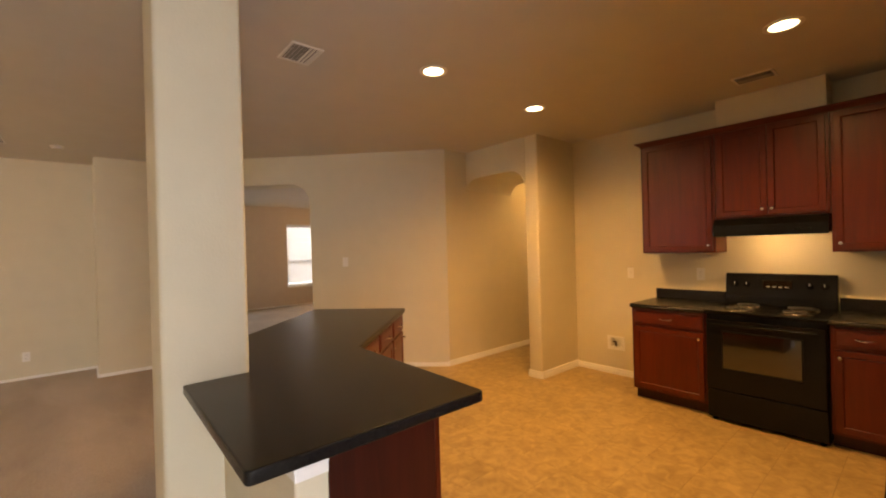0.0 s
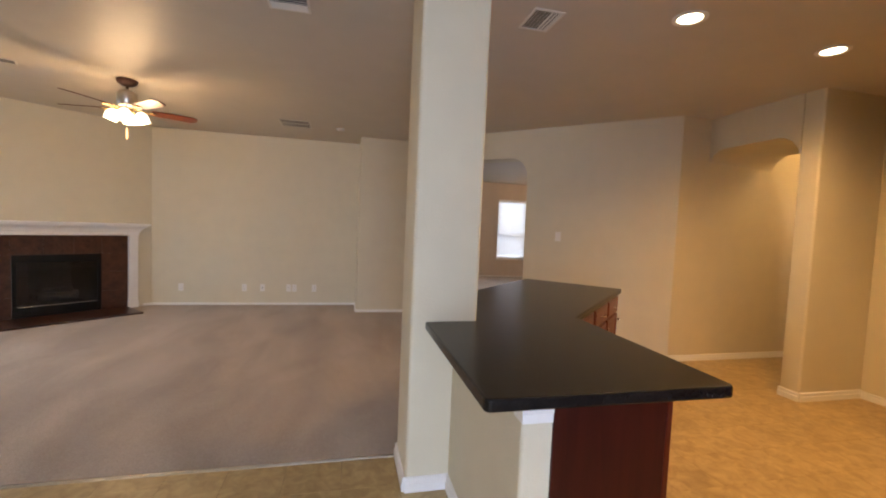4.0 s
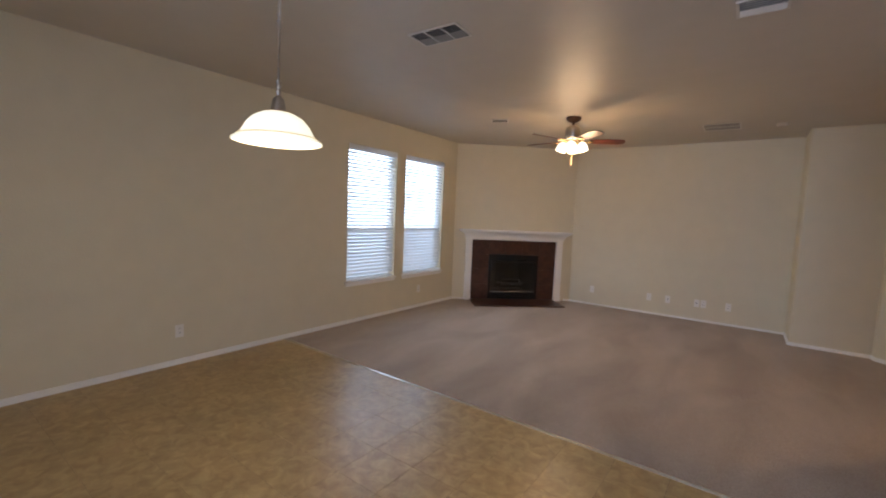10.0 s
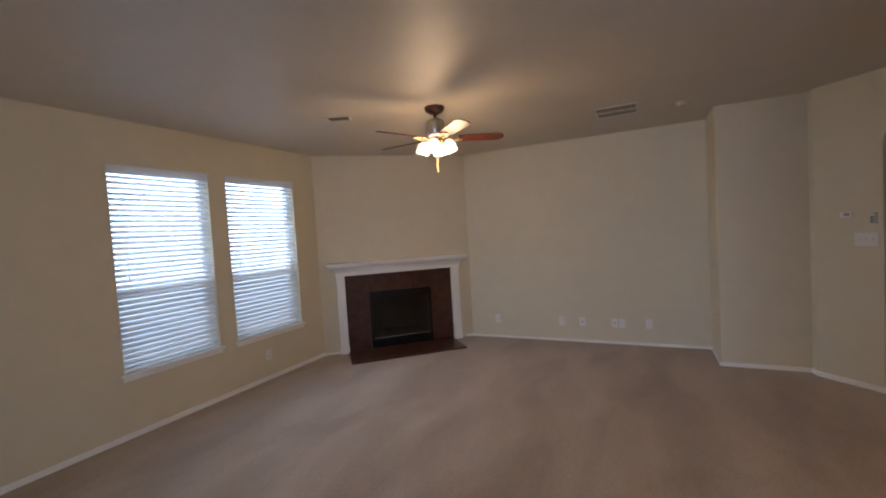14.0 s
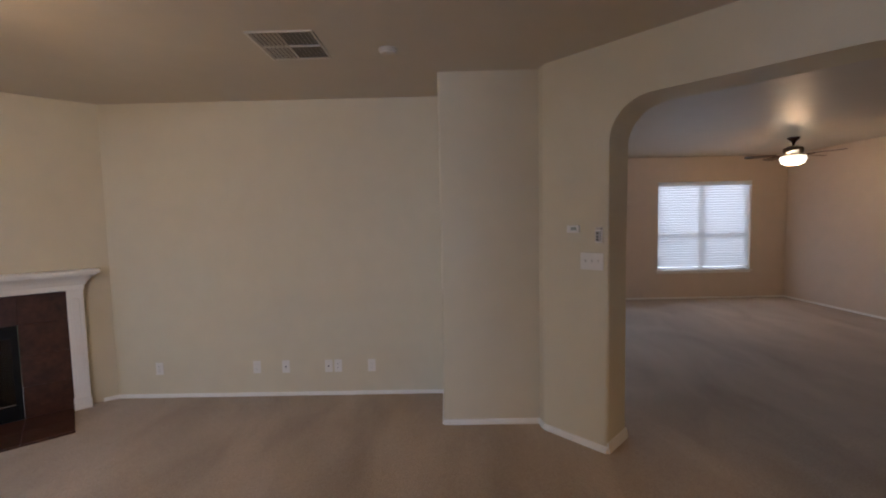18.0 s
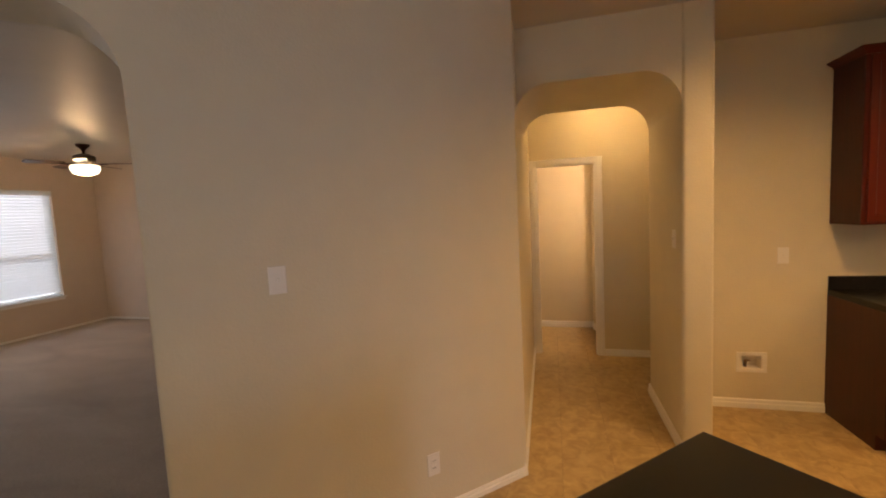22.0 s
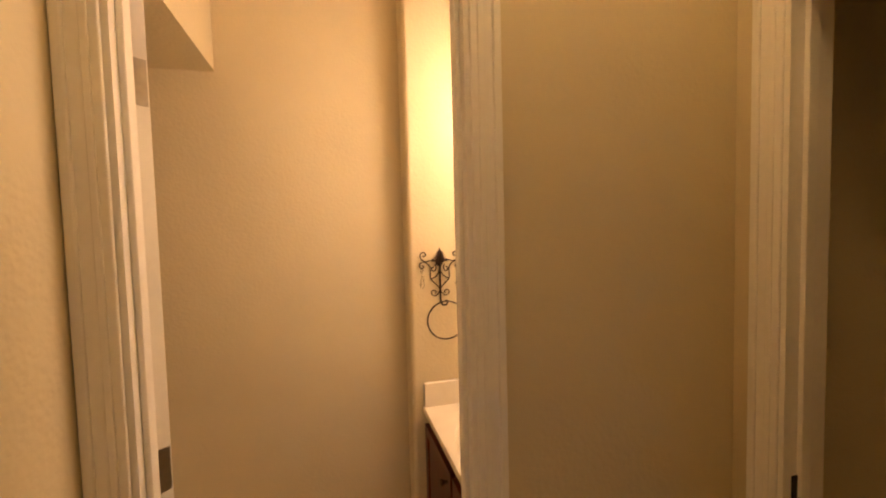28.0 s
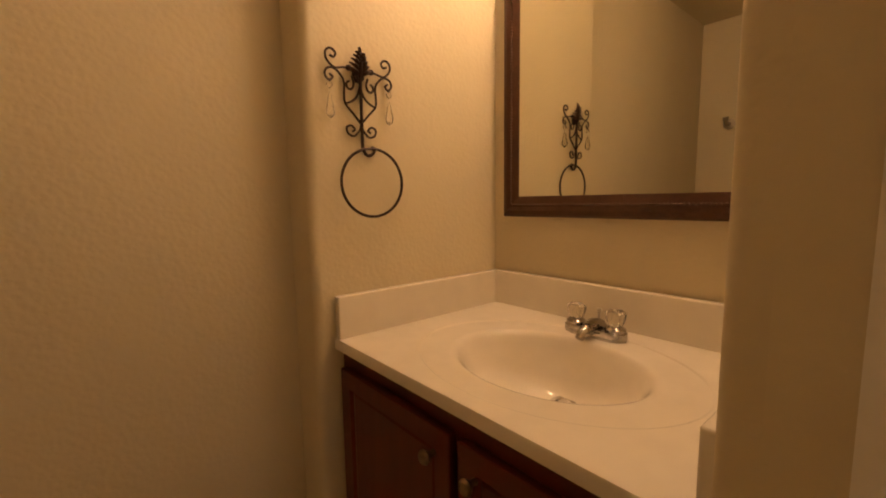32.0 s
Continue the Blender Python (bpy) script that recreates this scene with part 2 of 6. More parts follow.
def vinyl_mat():
    """Tan sheet vinyl, mottled like slate, each printed square a little different."""
    m = bpy.data.materials.new("vinyl")
    m.use_nodes = True
    nt = m.node_tree
    b = nt.nodes["Principled BSDF"]
    tc = nt.nodes.new("ShaderNodeTexCoord")
    info = nt.nodes.new("ShaderNodeObjectInfo")
    geo = nt.nodes.new("ShaderNodeNewGeometry")
    add = nt.nodes.new("ShaderNodeVectorMath")
    sm = nt.nodes.new("ShaderNodeMath")
    nt.links.new(info.outputs["Random"], sm.inputs[0])
    nt.links.new(geo.outputs["Random Per Island"], sm.inputs[1])
    mul = nt.nodes.new("ShaderNodeMath")
    mul.operation = "MULTIPLY"
    mul.inputs[1].default_value = 40.0
    nt.links.new(sm.outputs[0], mul.inputs[0])
    nt.links.new(geo.outputs["Position"], add.inputs[0])
    nt.links.new(mul.outputs[0], add.inputs[1])
    n1 = nt.nodes.new("ShaderNodeTexNoise")
    n1.inputs["Scale"].default_value, n1.inputs["Detail"].default_value = 12, 8
    n1.inputs["Roughness"].default_value = 0.6
    n1.inputs["Distortion"].default_value = 0.8
    nt.links.new(add.outputs[0], n1.inputs["Vector"])
    n2 = nt.nodes.new("ShaderNodeTexNoise")
    n2.inputs["Scale"].default_value, n2.inputs["Detail"].default_value = 2.2, 2
    nt.links.new(geo.outputs["Position"], n2.inputs["Vector"])
    cr = nt.nodes.new("ShaderNodeValToRGB")
    cr.color_ramp.elements[0].position, cr.color_ramp.elements[0].color = 0.33, (0.33, 0.225, 0.096, 1)
    cr.color_ramp.elements[1].position, cr.color_ramp.elements[1].color = 0.68, (0.52, 0.385, 0.178, 1)
    nt.links.new(n1.outputs["Fac"], cr.inputs[0])
    mr = nt.nodes.new("ShaderNodeMapRange")
    mr.inputs["To Min"].default_value, mr.inputs["To Max"].default_value = 0.8, 1.2
    nt.links.new(n2.outputs["Fac"], mr.inputs["Value"])
    col = nt.nodes.new("ShaderNodeMix")
    col.data_type, col.blend_type = "RGBA", "MULTIPLY"
    col.inputs["Factor"].default_value = 1.0
    nt.links.new(cr.outputs[0], col.inputs["A"])
    nt.links.new(mr.outputs["Result"], col.inputs["B"])
    nt.links.new(col.outputs["Result"], b.inputs["Base Color"])
    rr = nt.nodes.new("ShaderNodeMapRange")
    rr.inputs["To Min"].default_value, rr.inputs["To Max"].default_value = 0.26, 0.44
    nt.links.new(n1.outputs["Fac"], rr.inputs["Value"])
    nt.links.new(rr.outputs["Result"], b.inputs["Roughness"])
    bp = nt.nodes.new("ShaderNodeBump")
    bp.inputs["Strength"].default_value, bp.inputs["Distance"].default_value = 0.15, 0.002
    nt.links.new(n1.outputs["Fac"], bp.inputs["Height"])
    nt.links.new(bp.outputs["Normal"], b.inputs["Normal"])
    return m


def glass_mat(name, tint=(1, 1, 1), rough=0.0, ior=1.45):
    m = bpy.data.materials.new(name)
    m.use_nodes = True
    b = m.node_tree.nodes["Principled BSDF"]
    b.inputs["Base Color"].default_value = (*tint, 1)
    b.inputs["Transmission Weight"].default_value = 1.0
    b.inputs["Roughness"].default_value, b.inputs["IOR"].default_value = rough, ior
    return m


WALL = drywall("wall_paint", (0.655, 0.592, 0.43), 0.62, 0.16)
WALL_PINK = drywall("front_room_paint", (0.64, 0.54, 0.44), 0.62, 0.16)
CEIL = drywall("ceiling_paint", (0.57, 0.515, 0.43), 0.48, 0.12)
PLASTER = drywall("heavy_plaster", (0.655, 0.574, 0.392), 0.55, 0.2)
TRIM = mat("white_trim_paint", (0.84, 0.82, 0.77), 0.35, var=0.04, scale=3, bump=0.05, bump_scale=60)
CARPET = carpet_mat()
VINYL = vinyl_mat()
GROUT = mat("vinyl_seam", (0.20, 0.135, 0.066), 0.7, var=0.2)
CHERRY = wood("cherry_stain", (0.074, 0.0085, 0.0024), (0.116, 0.0155, 0.0042), coat=0.12, scale=0.8)
CHERRY_H = wood("cherry_stain_level", (0.074, 0.0085, 0.0024), (0.116, 0.0155, 0.0042), axis="Y", coat=0.12, scale=0.8)
# darker cherry tone for end panels and toe kicks
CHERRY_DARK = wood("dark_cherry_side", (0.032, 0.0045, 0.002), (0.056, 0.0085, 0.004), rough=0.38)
LAMINATE = mat("charcoal_laminate", (0.012, 0.0112, 0.0105), 0.27, spec=0.26, var=0.5, scale=90, fine=400, bump=0.03, bump_scale=500)
BLACK = mat("black_enamel", (0.005, 0.005, 0.005), 0.22, var=0.2, scale=8, spec=0.22)
BLACK_MATTE = mat("black_sheet_metal", (0.006, 0.006, 0.006), 0.5, var=0.3, scale=12, spec=0.2)
OVEN_GLASS = mat("oven_window", (0.012, 0.010, 0.006), 0.06, var=0.2, spec=1.0, coat=1.0)
DRIP = mat("drip_pan_chrome", (0.30, 0.28, 0.26), 0.22, metal=1.0, var=0.3, scale=30)
COIL = mat("burner_coil", (0.014, 0.013, 0.012), 0.4, metal=0.3, var=0.4)
CHROME = mat("chrome", (0.80, 0.79, 0.77), 0.20, metal=1.0, var=0.06, scale=20)
STEEL = mat("brushed_steel", (0.52, 0.52, 0.51), 0.44, metal=1.0, var=0.12, scale=8, stretch=(2, 60, 60))
FAUCET = mat("worn_faucet_chrome", (0.44, 0.42, 0.40), 0.12, metal=1.0, var=0.3, scale=40)
NICKEL = mat("satin_nickel", (0.52, 0.48, 0.42), 0.3, metal=1.0, var=0.1, scale=30)
TARNISH = mat("tarnished_bronze", (0.20, 0.15, 0.10), 0.42, metal=0.9, var=0.3, scale=60)
BRASS = mat("polished_brass", (0.70, 0.52, 0.26), 0.18, metal=1.0, var=0.1, scale=25)
PLASTIC = mat("white_plastic", (0.78, 0.75, 0.69), 0.4, var=0.03)
SLOT = mat("dark_slot", (0.02, 0.02, 0.02), 0.6, var=0.1)
VENT_BACK = mat("vent_shadow", (0.055, 0.052, 0.047), 0.7, var=0.1)
# grey that puts shade into vent slats and backings; the range buttons share it
SHADE_GREY = mat("shade_grey", (0.26, 0.24, 0.21), 0.6, var=0.1)
DETECTOR = mat("yellowed_plastic", (0.58, 0.53, 0.45), 0.5, var=0.05, scale=20)
VENT = mat("vent_enamel", (0.70, 0.66, 0.58), 0.45, var=0.06, scale=20)
SLAT = mat("blind_slat", (0.86, 0.85, 0.82), 0.45, var=0.03, scale=20)
_nt = SLAT.node_tree
_tl, _mx = _nt.nodes.new("ShaderNodeBsdfTranslucent"), _nt.nodes.new("ShaderNodeMixShader")
_tl.inputs["Color"].default_value = (0.80, 0.82, 0.84, 1)
_mx.inputs[0].default_value = 0.42
_nt.links.new(_nt.nodes["Principled BSDF"].outputs[0], _mx.inputs[1])
_nt.links.new(_tl.outputs[0], _mx.inputs[2])
_nt.links.new(_mx.outputs[0], _nt.nodes["Material Output"].inputs["Surface"])
GLASS = glass_mat("pane_glass")
FRAME = mat("vinyl_window_frame", (0.76, 0.75, 0.72), 0.4, var=0.04)
TILE_FP = mat("brown_slate_tile", (0.058, 0.023, 0.014), 0.30, var=0.6, scale=7, fine=32, bump=0.2, bump_scale=40)
GROUT_FP = mat("dark_grout", (0.055, 0.024, 0.016), 0.7, var=0.3)
SOOT = mat("sooty_firebrick", (0.008, 0.007, 0.006), 0.9, var=0.5, scale=14, bump=0.4, bump_scale=60)
LOG = mat("ceramic_log", (0.02, 0.015, 0.012), 0.9, var=0.5, scale=18, bump=0.8, bump_scale=40)
BLADE = wood("cherry_fan_blade", (0.060, 0.013, 0.007), (0.13, 0.030, 0.013), axis="X")
BLADE_DARK = wood("dark_fan_blade", (0.03, 0.016, 0.010), (0.07, 0.035, 0.02), axis="X")
FOB = wood("tan_wood", (0.30, 0.19, 0.10), (0.42, 0.29, 0.17))
SHADE = mat("lit_frosted_glass", (0.9, 0.86, 0.78), 0.4, var=0.02, emit=(1.0, 0.82, 0.56), strength=3.5)
HALL_SHADE = mat("lit_opal_glass", (0.9, 0.86, 0.78), 0.4, var=0.02, emit=(1.0, 0.60, 0.25), strength=46.0)
ALABASTER = mat("lit_alabaster_glass", (0.85, 0.80, 0.68), 0.35, var=0.06, scale=9, emit=(1.0, 0.84, 0.56), strength=1.7)
AMBER = mat("amber_glass_band", (0.62, 0.50, 0.32), 0.35, var=0.08, scale=20, emit=(1.0, 0.72, 0.38), strength=0.35)
BULB = mat("lit_downlight", (0.9, 0.85, 0.75), 0.5, var=0.0, emit=(1.0, 0.80, 0.50), strength=12.0)
MARBLE = mat("cultured_marble", (0.78, 0.72, 0.60), 0.16, var=0.05, scale=5, fine=18, coat=0.3)
MIRROR = mat("mirror_silver", (0.82, 0.83, 0.76), 0.0, metal=1.0, var=0.0)
BRONZE = mat("bronze_mirror_frame", (0.065, 0.026, 0.014), 0.38, metal=0.3, var=0.35, scale=16, fine=120)
# lighter copy of the iron, with the leaf ribs' highlights put into its colour
IRON_LEAF = mat("iron_leaf_highlight", (0.085, 0.050, 0.036), 0.30, metal=0.7, var=0.5, scale=60)
IRON = mat("wrought_iron", (0.032, 0.016, 0.011), 0.38, metal=0.5, var=0.35, scale=30, bump=0.3, bump_scale=150)
SMOKED = glass_mat("smoked_glass", (0.42, 0.40, 0.38), 0.06)
CRYSTAL = glass_mat("crystal_drop", (1, 0.98, 0.95), 0.02, 1.5)
ACRYLIC = glass_mat("acrylic_knob", (0.98, 0.97, 0.94), 0.04, 1.49)
PORCELAIN = mat("porcelain", (0.82, 0.80, 0.75), 0.12, var=0.02, coat=0.4)
GRASS = mat("lawn", (0.06, 0.09, 0.03), 0.9, var=0.4, scale=2, fine=30)
STRIP = mat("aluminium_strip", (0.62, 0.58, 0.50), 0.24, metal=0.8, var=0.1, scale=10)


# ------------------------------------------------------------------ mesh helpers
def part(name, bm, material, parent=None, label="", smooth=False):
    """Links a bmesh as one mesh object, under a thing or a part."""
    me = bpy.data.meshes.new(name)
    bmesh.ops.recalc_face_normals(bm, faces=bm.faces)
    bm.to_mesh(me)
    bm.free()
    if smooth:
        me.shade_smooth()
        me.set_sharp_from_angle(angle=radians(38))
    me.materials.append(material)
    ob = new(name, me)
    if parent:
        ob.parent = parent
    if label:
        tagged(ob, label)
    return ob


def share(name, me, parent, m):
    """Another object on the same mesh."""
    ob = new(name, me)
    ob.parent = parent
    ob.matrix_basis = m
    return ob


def thing(name, m, label, category, group="", kind=""):
    ob = new(name)
    ob.empty_display_size = 0.1
    ob.matrix_world = m
    return tagged(ob, label, category, group, kind)


def box(bm, x0, x1, y0, y1, z0, z1, bevel=0.0, seg=2, m=None):
    r = bmesh.ops.create_cube(bm, size=1)
    vs = r["verts"]
    for v in vs:
        v.co = Vector(((x0 + x1) / 2 + v.co.x * (x1 - x0), (y0 + y1) / 2 + v.co.y * (y1 - y0), (z0 + z1) / 2 + v.co.z * (z1 - z0)))
    if bevel:
        es = list({e for v in vs for e in v.link_edges})
        r = bmesh.ops.bevel(bm, geom=es, offset=bevel, segments=seg, profile=0.5, affect="EDGES")
        vs = list({v for f in r["faces"] for v in f.verts} | {v for v in vs if v.is_valid})
    if m is not None:
        bmesh.ops.transform(bm, matrix=m, verts=[v for v in vs if v.is_valid])
    return bm


def cube(x0, x1, y0, y1, z0, z1, bevel=0.0, seg=2):
    return box(bmesh.new(), x0, x1, y0, y1, z0, z1, bevel, seg)


def prism(bm, pts, z0, z1, m=None, bevel=0.0, seg=3):
    """A polygon of (x, y) raised from z0 to z1."""
    lo = [bm.verts.new((x, y, z0)) for x, y in pts]
    hi = [bm.verts.new((x, y, z1)) for x, y in pts]
    n = len(pts)
    fs = [bm.faces.new(lo[::-1]), bm.faces.new(hi)]
    for i in range(n):
        j = (i + 1) % n
        fs.append(bm.faces.new((lo[i], lo[j], hi[j], hi[i])))
    if bevel:
        es = [e for e in fs[1].edges] + [e for e in fs[0].edges]
        bmesh.ops.bevel(bm, geom=es, offset=bevel, segments=seg, profile=0.5, affect="EDGES")
    if m is not None:
        bmesh.ops.transform(bm, matrix=m, verts=[v for v in lo + hi if v.is_valid])
    return bm


def rounded(pts, radii, seg=5):
    """A plan polygon with its corners rounded by their radii."""
    out, n = [], len(pts)
    for i, (p, r) in enumerate(zip(pts, radii)):
        p = Vector(p)
        if not r:
            out.append(tuple(p))
            continue
        a, b = (Vector(pts[i - 1]) - p).normalized(), (Vector(pts[(i + 1) % n]) - p).normalized()
        half = a.angle(b) / 2
        d = r / math.tan(half)
        c = p + (a + b).normalized() * (r / math.sin(half))
        s, e = p + a * d - c, p + b * d - c
        for k in range(seg + 1):
            f = k / seg
            v = (s * math.sin((1 - f) * s.angle(e)) + e * math.sin(f * s.angle(e))) / max(math.sin(s.angle(e)), 1e-6)
            out.append(tuple(c + v))
    return out


def lathe(bm, profile, seg=24, m=None):
    """A profile of (radius, height) turned about z."""
    rings = []
    for r, z in profile:
        if r < 1e-5:
            rings.append([bm.verts.new((0, 0, z))])
        else:
            rings.append([bm.verts.new((r * math.cos(2 * math.pi * k / seg), r * math.sin(2 * math.pi * k / seg), z)) for k in range(seg)])
    for a, b in zip(rings, rings[1:]):
        for k in range(seg):
            j = (k + 1) % seg
            q = [a[k % len(a)], a[j % len(a)], b[j % len(b)], b[k % len(b)]]
            q = [v for i, v in enumerate(q) if v not in q[:i]]
            if len(q) > 2:
                bm.faces.new(q)
    if m is not None:
        bmesh.ops.transform(bm, matrix=m, verts=[v for r in rings for v in r])
    return bm


def tube(bm, pts, r, seg=8, closed=False, m=None):
    """A round rod along a line of points; r may be a list."""
    pts = [Vector(p) for p in pts]
    n = len(pts)
    rings, up = [], None
    for i, p in enumerate(pts):
        if closed:
            d = pts[(i + 1) % n] - pts[i - 1]
        else:
            d = pts[min(i + 1, n - 1)] - pts[max(i - 1, 0)]
        d.normalize()
        if up is None:
            up = d.orthogonal().normalized()
        up = (up - d * up.dot(d)).normalized()
        w = d.cross(up)
        rad = r[i] if isinstance(r, (list, tuple)) else r
        rings.append([bm.verts.new(p + (up * math.cos(2 * math.pi * k / seg) + w * math.sin(2 * math.pi * k / seg)) * rad) for k in range(seg)])
    for i in range(n if closed else n - 1):
        a, b = rings[i], rings[(i + 1) % n]
        for k in range(seg):
            j = (k + 1) % seg
            bm.faces.new((a[k], a[j], b[j], b[k]))
    if not closed:
        bm.faces.new(rings[0][::-1])
        bm.faces.new(rings[-1])
    if m is not None:
        bmesh.ops.transform(bm, matrix=m, verts=[v for q in rings for v in q])
    return bm


def disc(bm, r, z0, z1, seg=24, m=None):
    return lathe(bm, [(0, z0), (r, z0), (r, z1), (0, z1)], seg, m)


# ------------------------------------------------------------------ walls
def frame_of(a, b):
    """Local frame of a wall: x along it from a to b, y out of the room, z up."""
    d = (Vector(b) - Vector(a)).normalized()
    m = Matrix(((d.x, d.y, 0, a[0]), (d.y, -d.x, 0, a[1]), (0, 0, 1, 0), (0, 0, 0, 1)))
    return m


def wall_run(name, a, b, thick, material, windows=(), arch=None, label="", z1=H):
    """A wall whose room face runs from a to b with the room at its left; windows: (s0, s1, z0, z1); arch: (s0, s1, top, radius)."""
    length = (Vector(b) - Vector(a)).length
    bm = bmesh.new()
    if arch:
        s0, s1, top, r = arch
        pts = [(0, 0), (s0, 0), (s0, top - r)]
        pts += [(s0 + r - r * math.cos(k * math.pi / 24), top - r + r * math.sin(k * math.pi / 24)) for k in range(1, 12)]
        pts += [(s0 + r, top), (s1 - r, top)]
        pts += [(s1 - r + r * math.sin(k * math.pi / 24), top - r + r * math.cos(k * math.pi / 24)) for k in range(1, 12)]
        pts += [(s1, top - r), (s1, 0), (length, 0), (length, z1), (0, z1)]
        n0 = len(pts) - 3
        lo = [bm.verts.new((x, 0, z)) for x, z in pts]
        hi = [bm.verts.new((x, thick, z)) for x, z in pts]
        bm.faces.new(lo[::-1])
        bm.faces.new(hi)
        for i in range(len(pts)):
            j = (i + 1) % len(pts)
            bm.faces.new((lo[i], lo[j], hi[j], hi[i]))
        lips = [e for e in bm.edges if abs(e.verts[0].co.y - e.verts[1].co.y) < 1e-6
                and all(s0 - 1e-4 <= v.co.x <= s1 + 1e-4 and v.co.z <= top + 1e-4 for v in e.verts)]
        bmesh.ops.bevel(bm, geom=lips, offset=0.022, segments=4, profile=0.5, affect="EDGES")
    else:
        s = 0.0
        for w0, w1, wz0, wz1 in sorted(windows):
            box(bm, s, w0, 0, thick, 0, z1)
            if wz0 > 0.01:
                box(bm, w0, w1, 0, thick, 0, wz0)
            box(bm, w0, w1, 0, thick, wz1, z1)
            s = w1
        box(bm, s, length, 0, thick, 0, z1)
        bmesh.ops.remove_doubles(bm, verts=bm.verts, dist=0.0004)
    ob = part(name, bm, material)
    ob.matrix_world = frame_of(a, b)
    return tagged(ob, label or "cream painted plasterboard wall with orange-peel texture", "wall", kind="structure")


def block(name, pts, z0, z1, material, label, radii=None):
    bm = prism(bmesh.new(), rounded(pts, radii) if radii else pts, z0, z1)
    ob = part(name, bm, material, smooth=True)
    return tagged(ob, label, "wall", kind="structure")


def baseboard(a, b, s0=None, s1=None, h=0.08):
    """A moulded skirting along the foot of a wall run."""
    length = (Vector(b) - Vector(a)).length
    s0, s1 = (0 if s0 is None else s0), (length if s1 is None else s1)
    bm = bmesh.new()
    prof = [(0.001, 0), (-0.016, 0), (-0.016, h * 0.52), (-0.011, h * 0.60), (-0.010, h * 0.76), (-0.0125, h * 0.80), (-0.0105, h * 0.90), (-0.005, h * 0.97), (0.001, h)]
    lo = [bm.verts.new((s0, y, z)) for y, z in prof]
    hi = [bm.verts.new((s1, y, z)) for y, z in prof]
    bm.faces.new(lo)
    bm.faces.new(hi[::-1])
    for i in range(len(prof)):
        j = (i + 1) % len(prof)
        bm.faces.new((lo[i], lo[j], hi[j], hi[i]))
    ob = part("baseboard", bm, TRIM)
    ob.matrix_world = frame_of(a, b)
    return tagged(ob, "white painted moulded baseboard at the foot of the wall", "baseboard", kind="structure")


W1 = (1.518, 2.416, 0.552, 2.345)
W2 = (0.377, 1.320, 0.552, 2.345)
RUN_WINDOW = ((0, 3.275), (0, -4.6))
RUN_FAR = ((4.69, 4.745), (1.60, 4.745))
RUN_FIRE = ((1.60, 4.745), (0, 3.275))
RUN_DIAG = ((8.06, 1.41), (5.462, 4.028))
RUN_RANGE = ((9.173, -3.05), (9.173, 0.29))
RUN_SINK = ((5.3, -3.05), (9.173, -3.05))
RUN_HALL = ((10.236, 1.452), (8.05, 1.42))
RUN_END = ((10.236, 0.11), (10.236, 1.452))
RUN_CLOSET = ((9.345, 0.11), (10.236, 0.11))
RUN_FRONT = ((11.25, 8.994), (5.2, 8.994))
RUN_SIDE = ((11.25, 2.75), (11.25, 8.994))

wall_run("wall_window_side", *RUN_WINDOW, 0.16, WALL, [W1, W2])
wall_run("wall_dining_back", (0, -4.6), (5.3, -4.6), 0.12, WALL, [(3.3, 5.1, 0.0, 2.05)])
wall_run("wall_dining_side", (5.3, -4.6), (5.3, -3.05), 0.12, WALL)
wall_run("wall_sink_side", *RUN_SINK, 0.12, WALL)
wall_run("wall_range_side", *RUN_RANGE, 0.115, WALL, [(2.788, 2.912, 0.303, 0.407)])
wall_run("wall_hall", *RUN_HALL, 0.115, PLASTER)
wall_run("wall_hall_end", *RUN_END, 0.115, PLASTER, [(0.665, 1.283, 0, 2.035)])
wall_run("wall_closet_front", *RUN_CLOSET, 0.115, PLASTER, [(0.155, 0.785, 0, 2.035)])
wall_run("wall_diagonal", *RUN_DIAG, 0.30, WALL, arch=(1.764, 3.199, 2.365, 0.26), label="cream painted diagonal wall with a rounded arch opening")
wall_run("wall_far", *RUN_FAR, 0.12, WALL)
wall_run("wall_fireplace", *RUN_FIRE, 0.10, WALL, [(0.615, 1.56, 0.0, 0.83)])
# second opening is out of view, assumed from the daylight on the carpet
wall_run("wall_front", *RUN_FRONT, 0.16, WALL_PINK, [(0.675, 2.45, 0.559, 2.257), (4.05, 5.45, 0.559, 2.257)])
wall_run("wall_front_side", *RUN_SIDE, 0.12, WALL_PINK)
wall_run("wall_front_end", (5.2, 8.994), (5.2, 4.99), 0.12, WALL_PINK)
wall_run("wall_front_back", (7.2, 2.75), (11.25, 2.75), 0.03, WALL_PINK)
wall_run("wall_vanity", (10.351, 0.11), (11.205, 0.11), 0.115, PLASTER)
wall_run("wall_bath_back", (11.32, 0.5), (11.32, 2.26), 0.115, PLASTER)
wall_run("wall_bath_side", (11.32, 2.26), (10.351, 2.26), 0.115, PLASTER)
wall_run("wall_bath_front", (10.351, 2.26), (10.351, 1.453), 0.115, PLASTER)
wall_run("wall_closet_back", (9.29, -0.75), (10.351, -0.75), 0.1, PLASTER)
wall_run("wall_closet_end", (10.236, -0.75), (10.236, -0.006), 0.115, PLASTER)

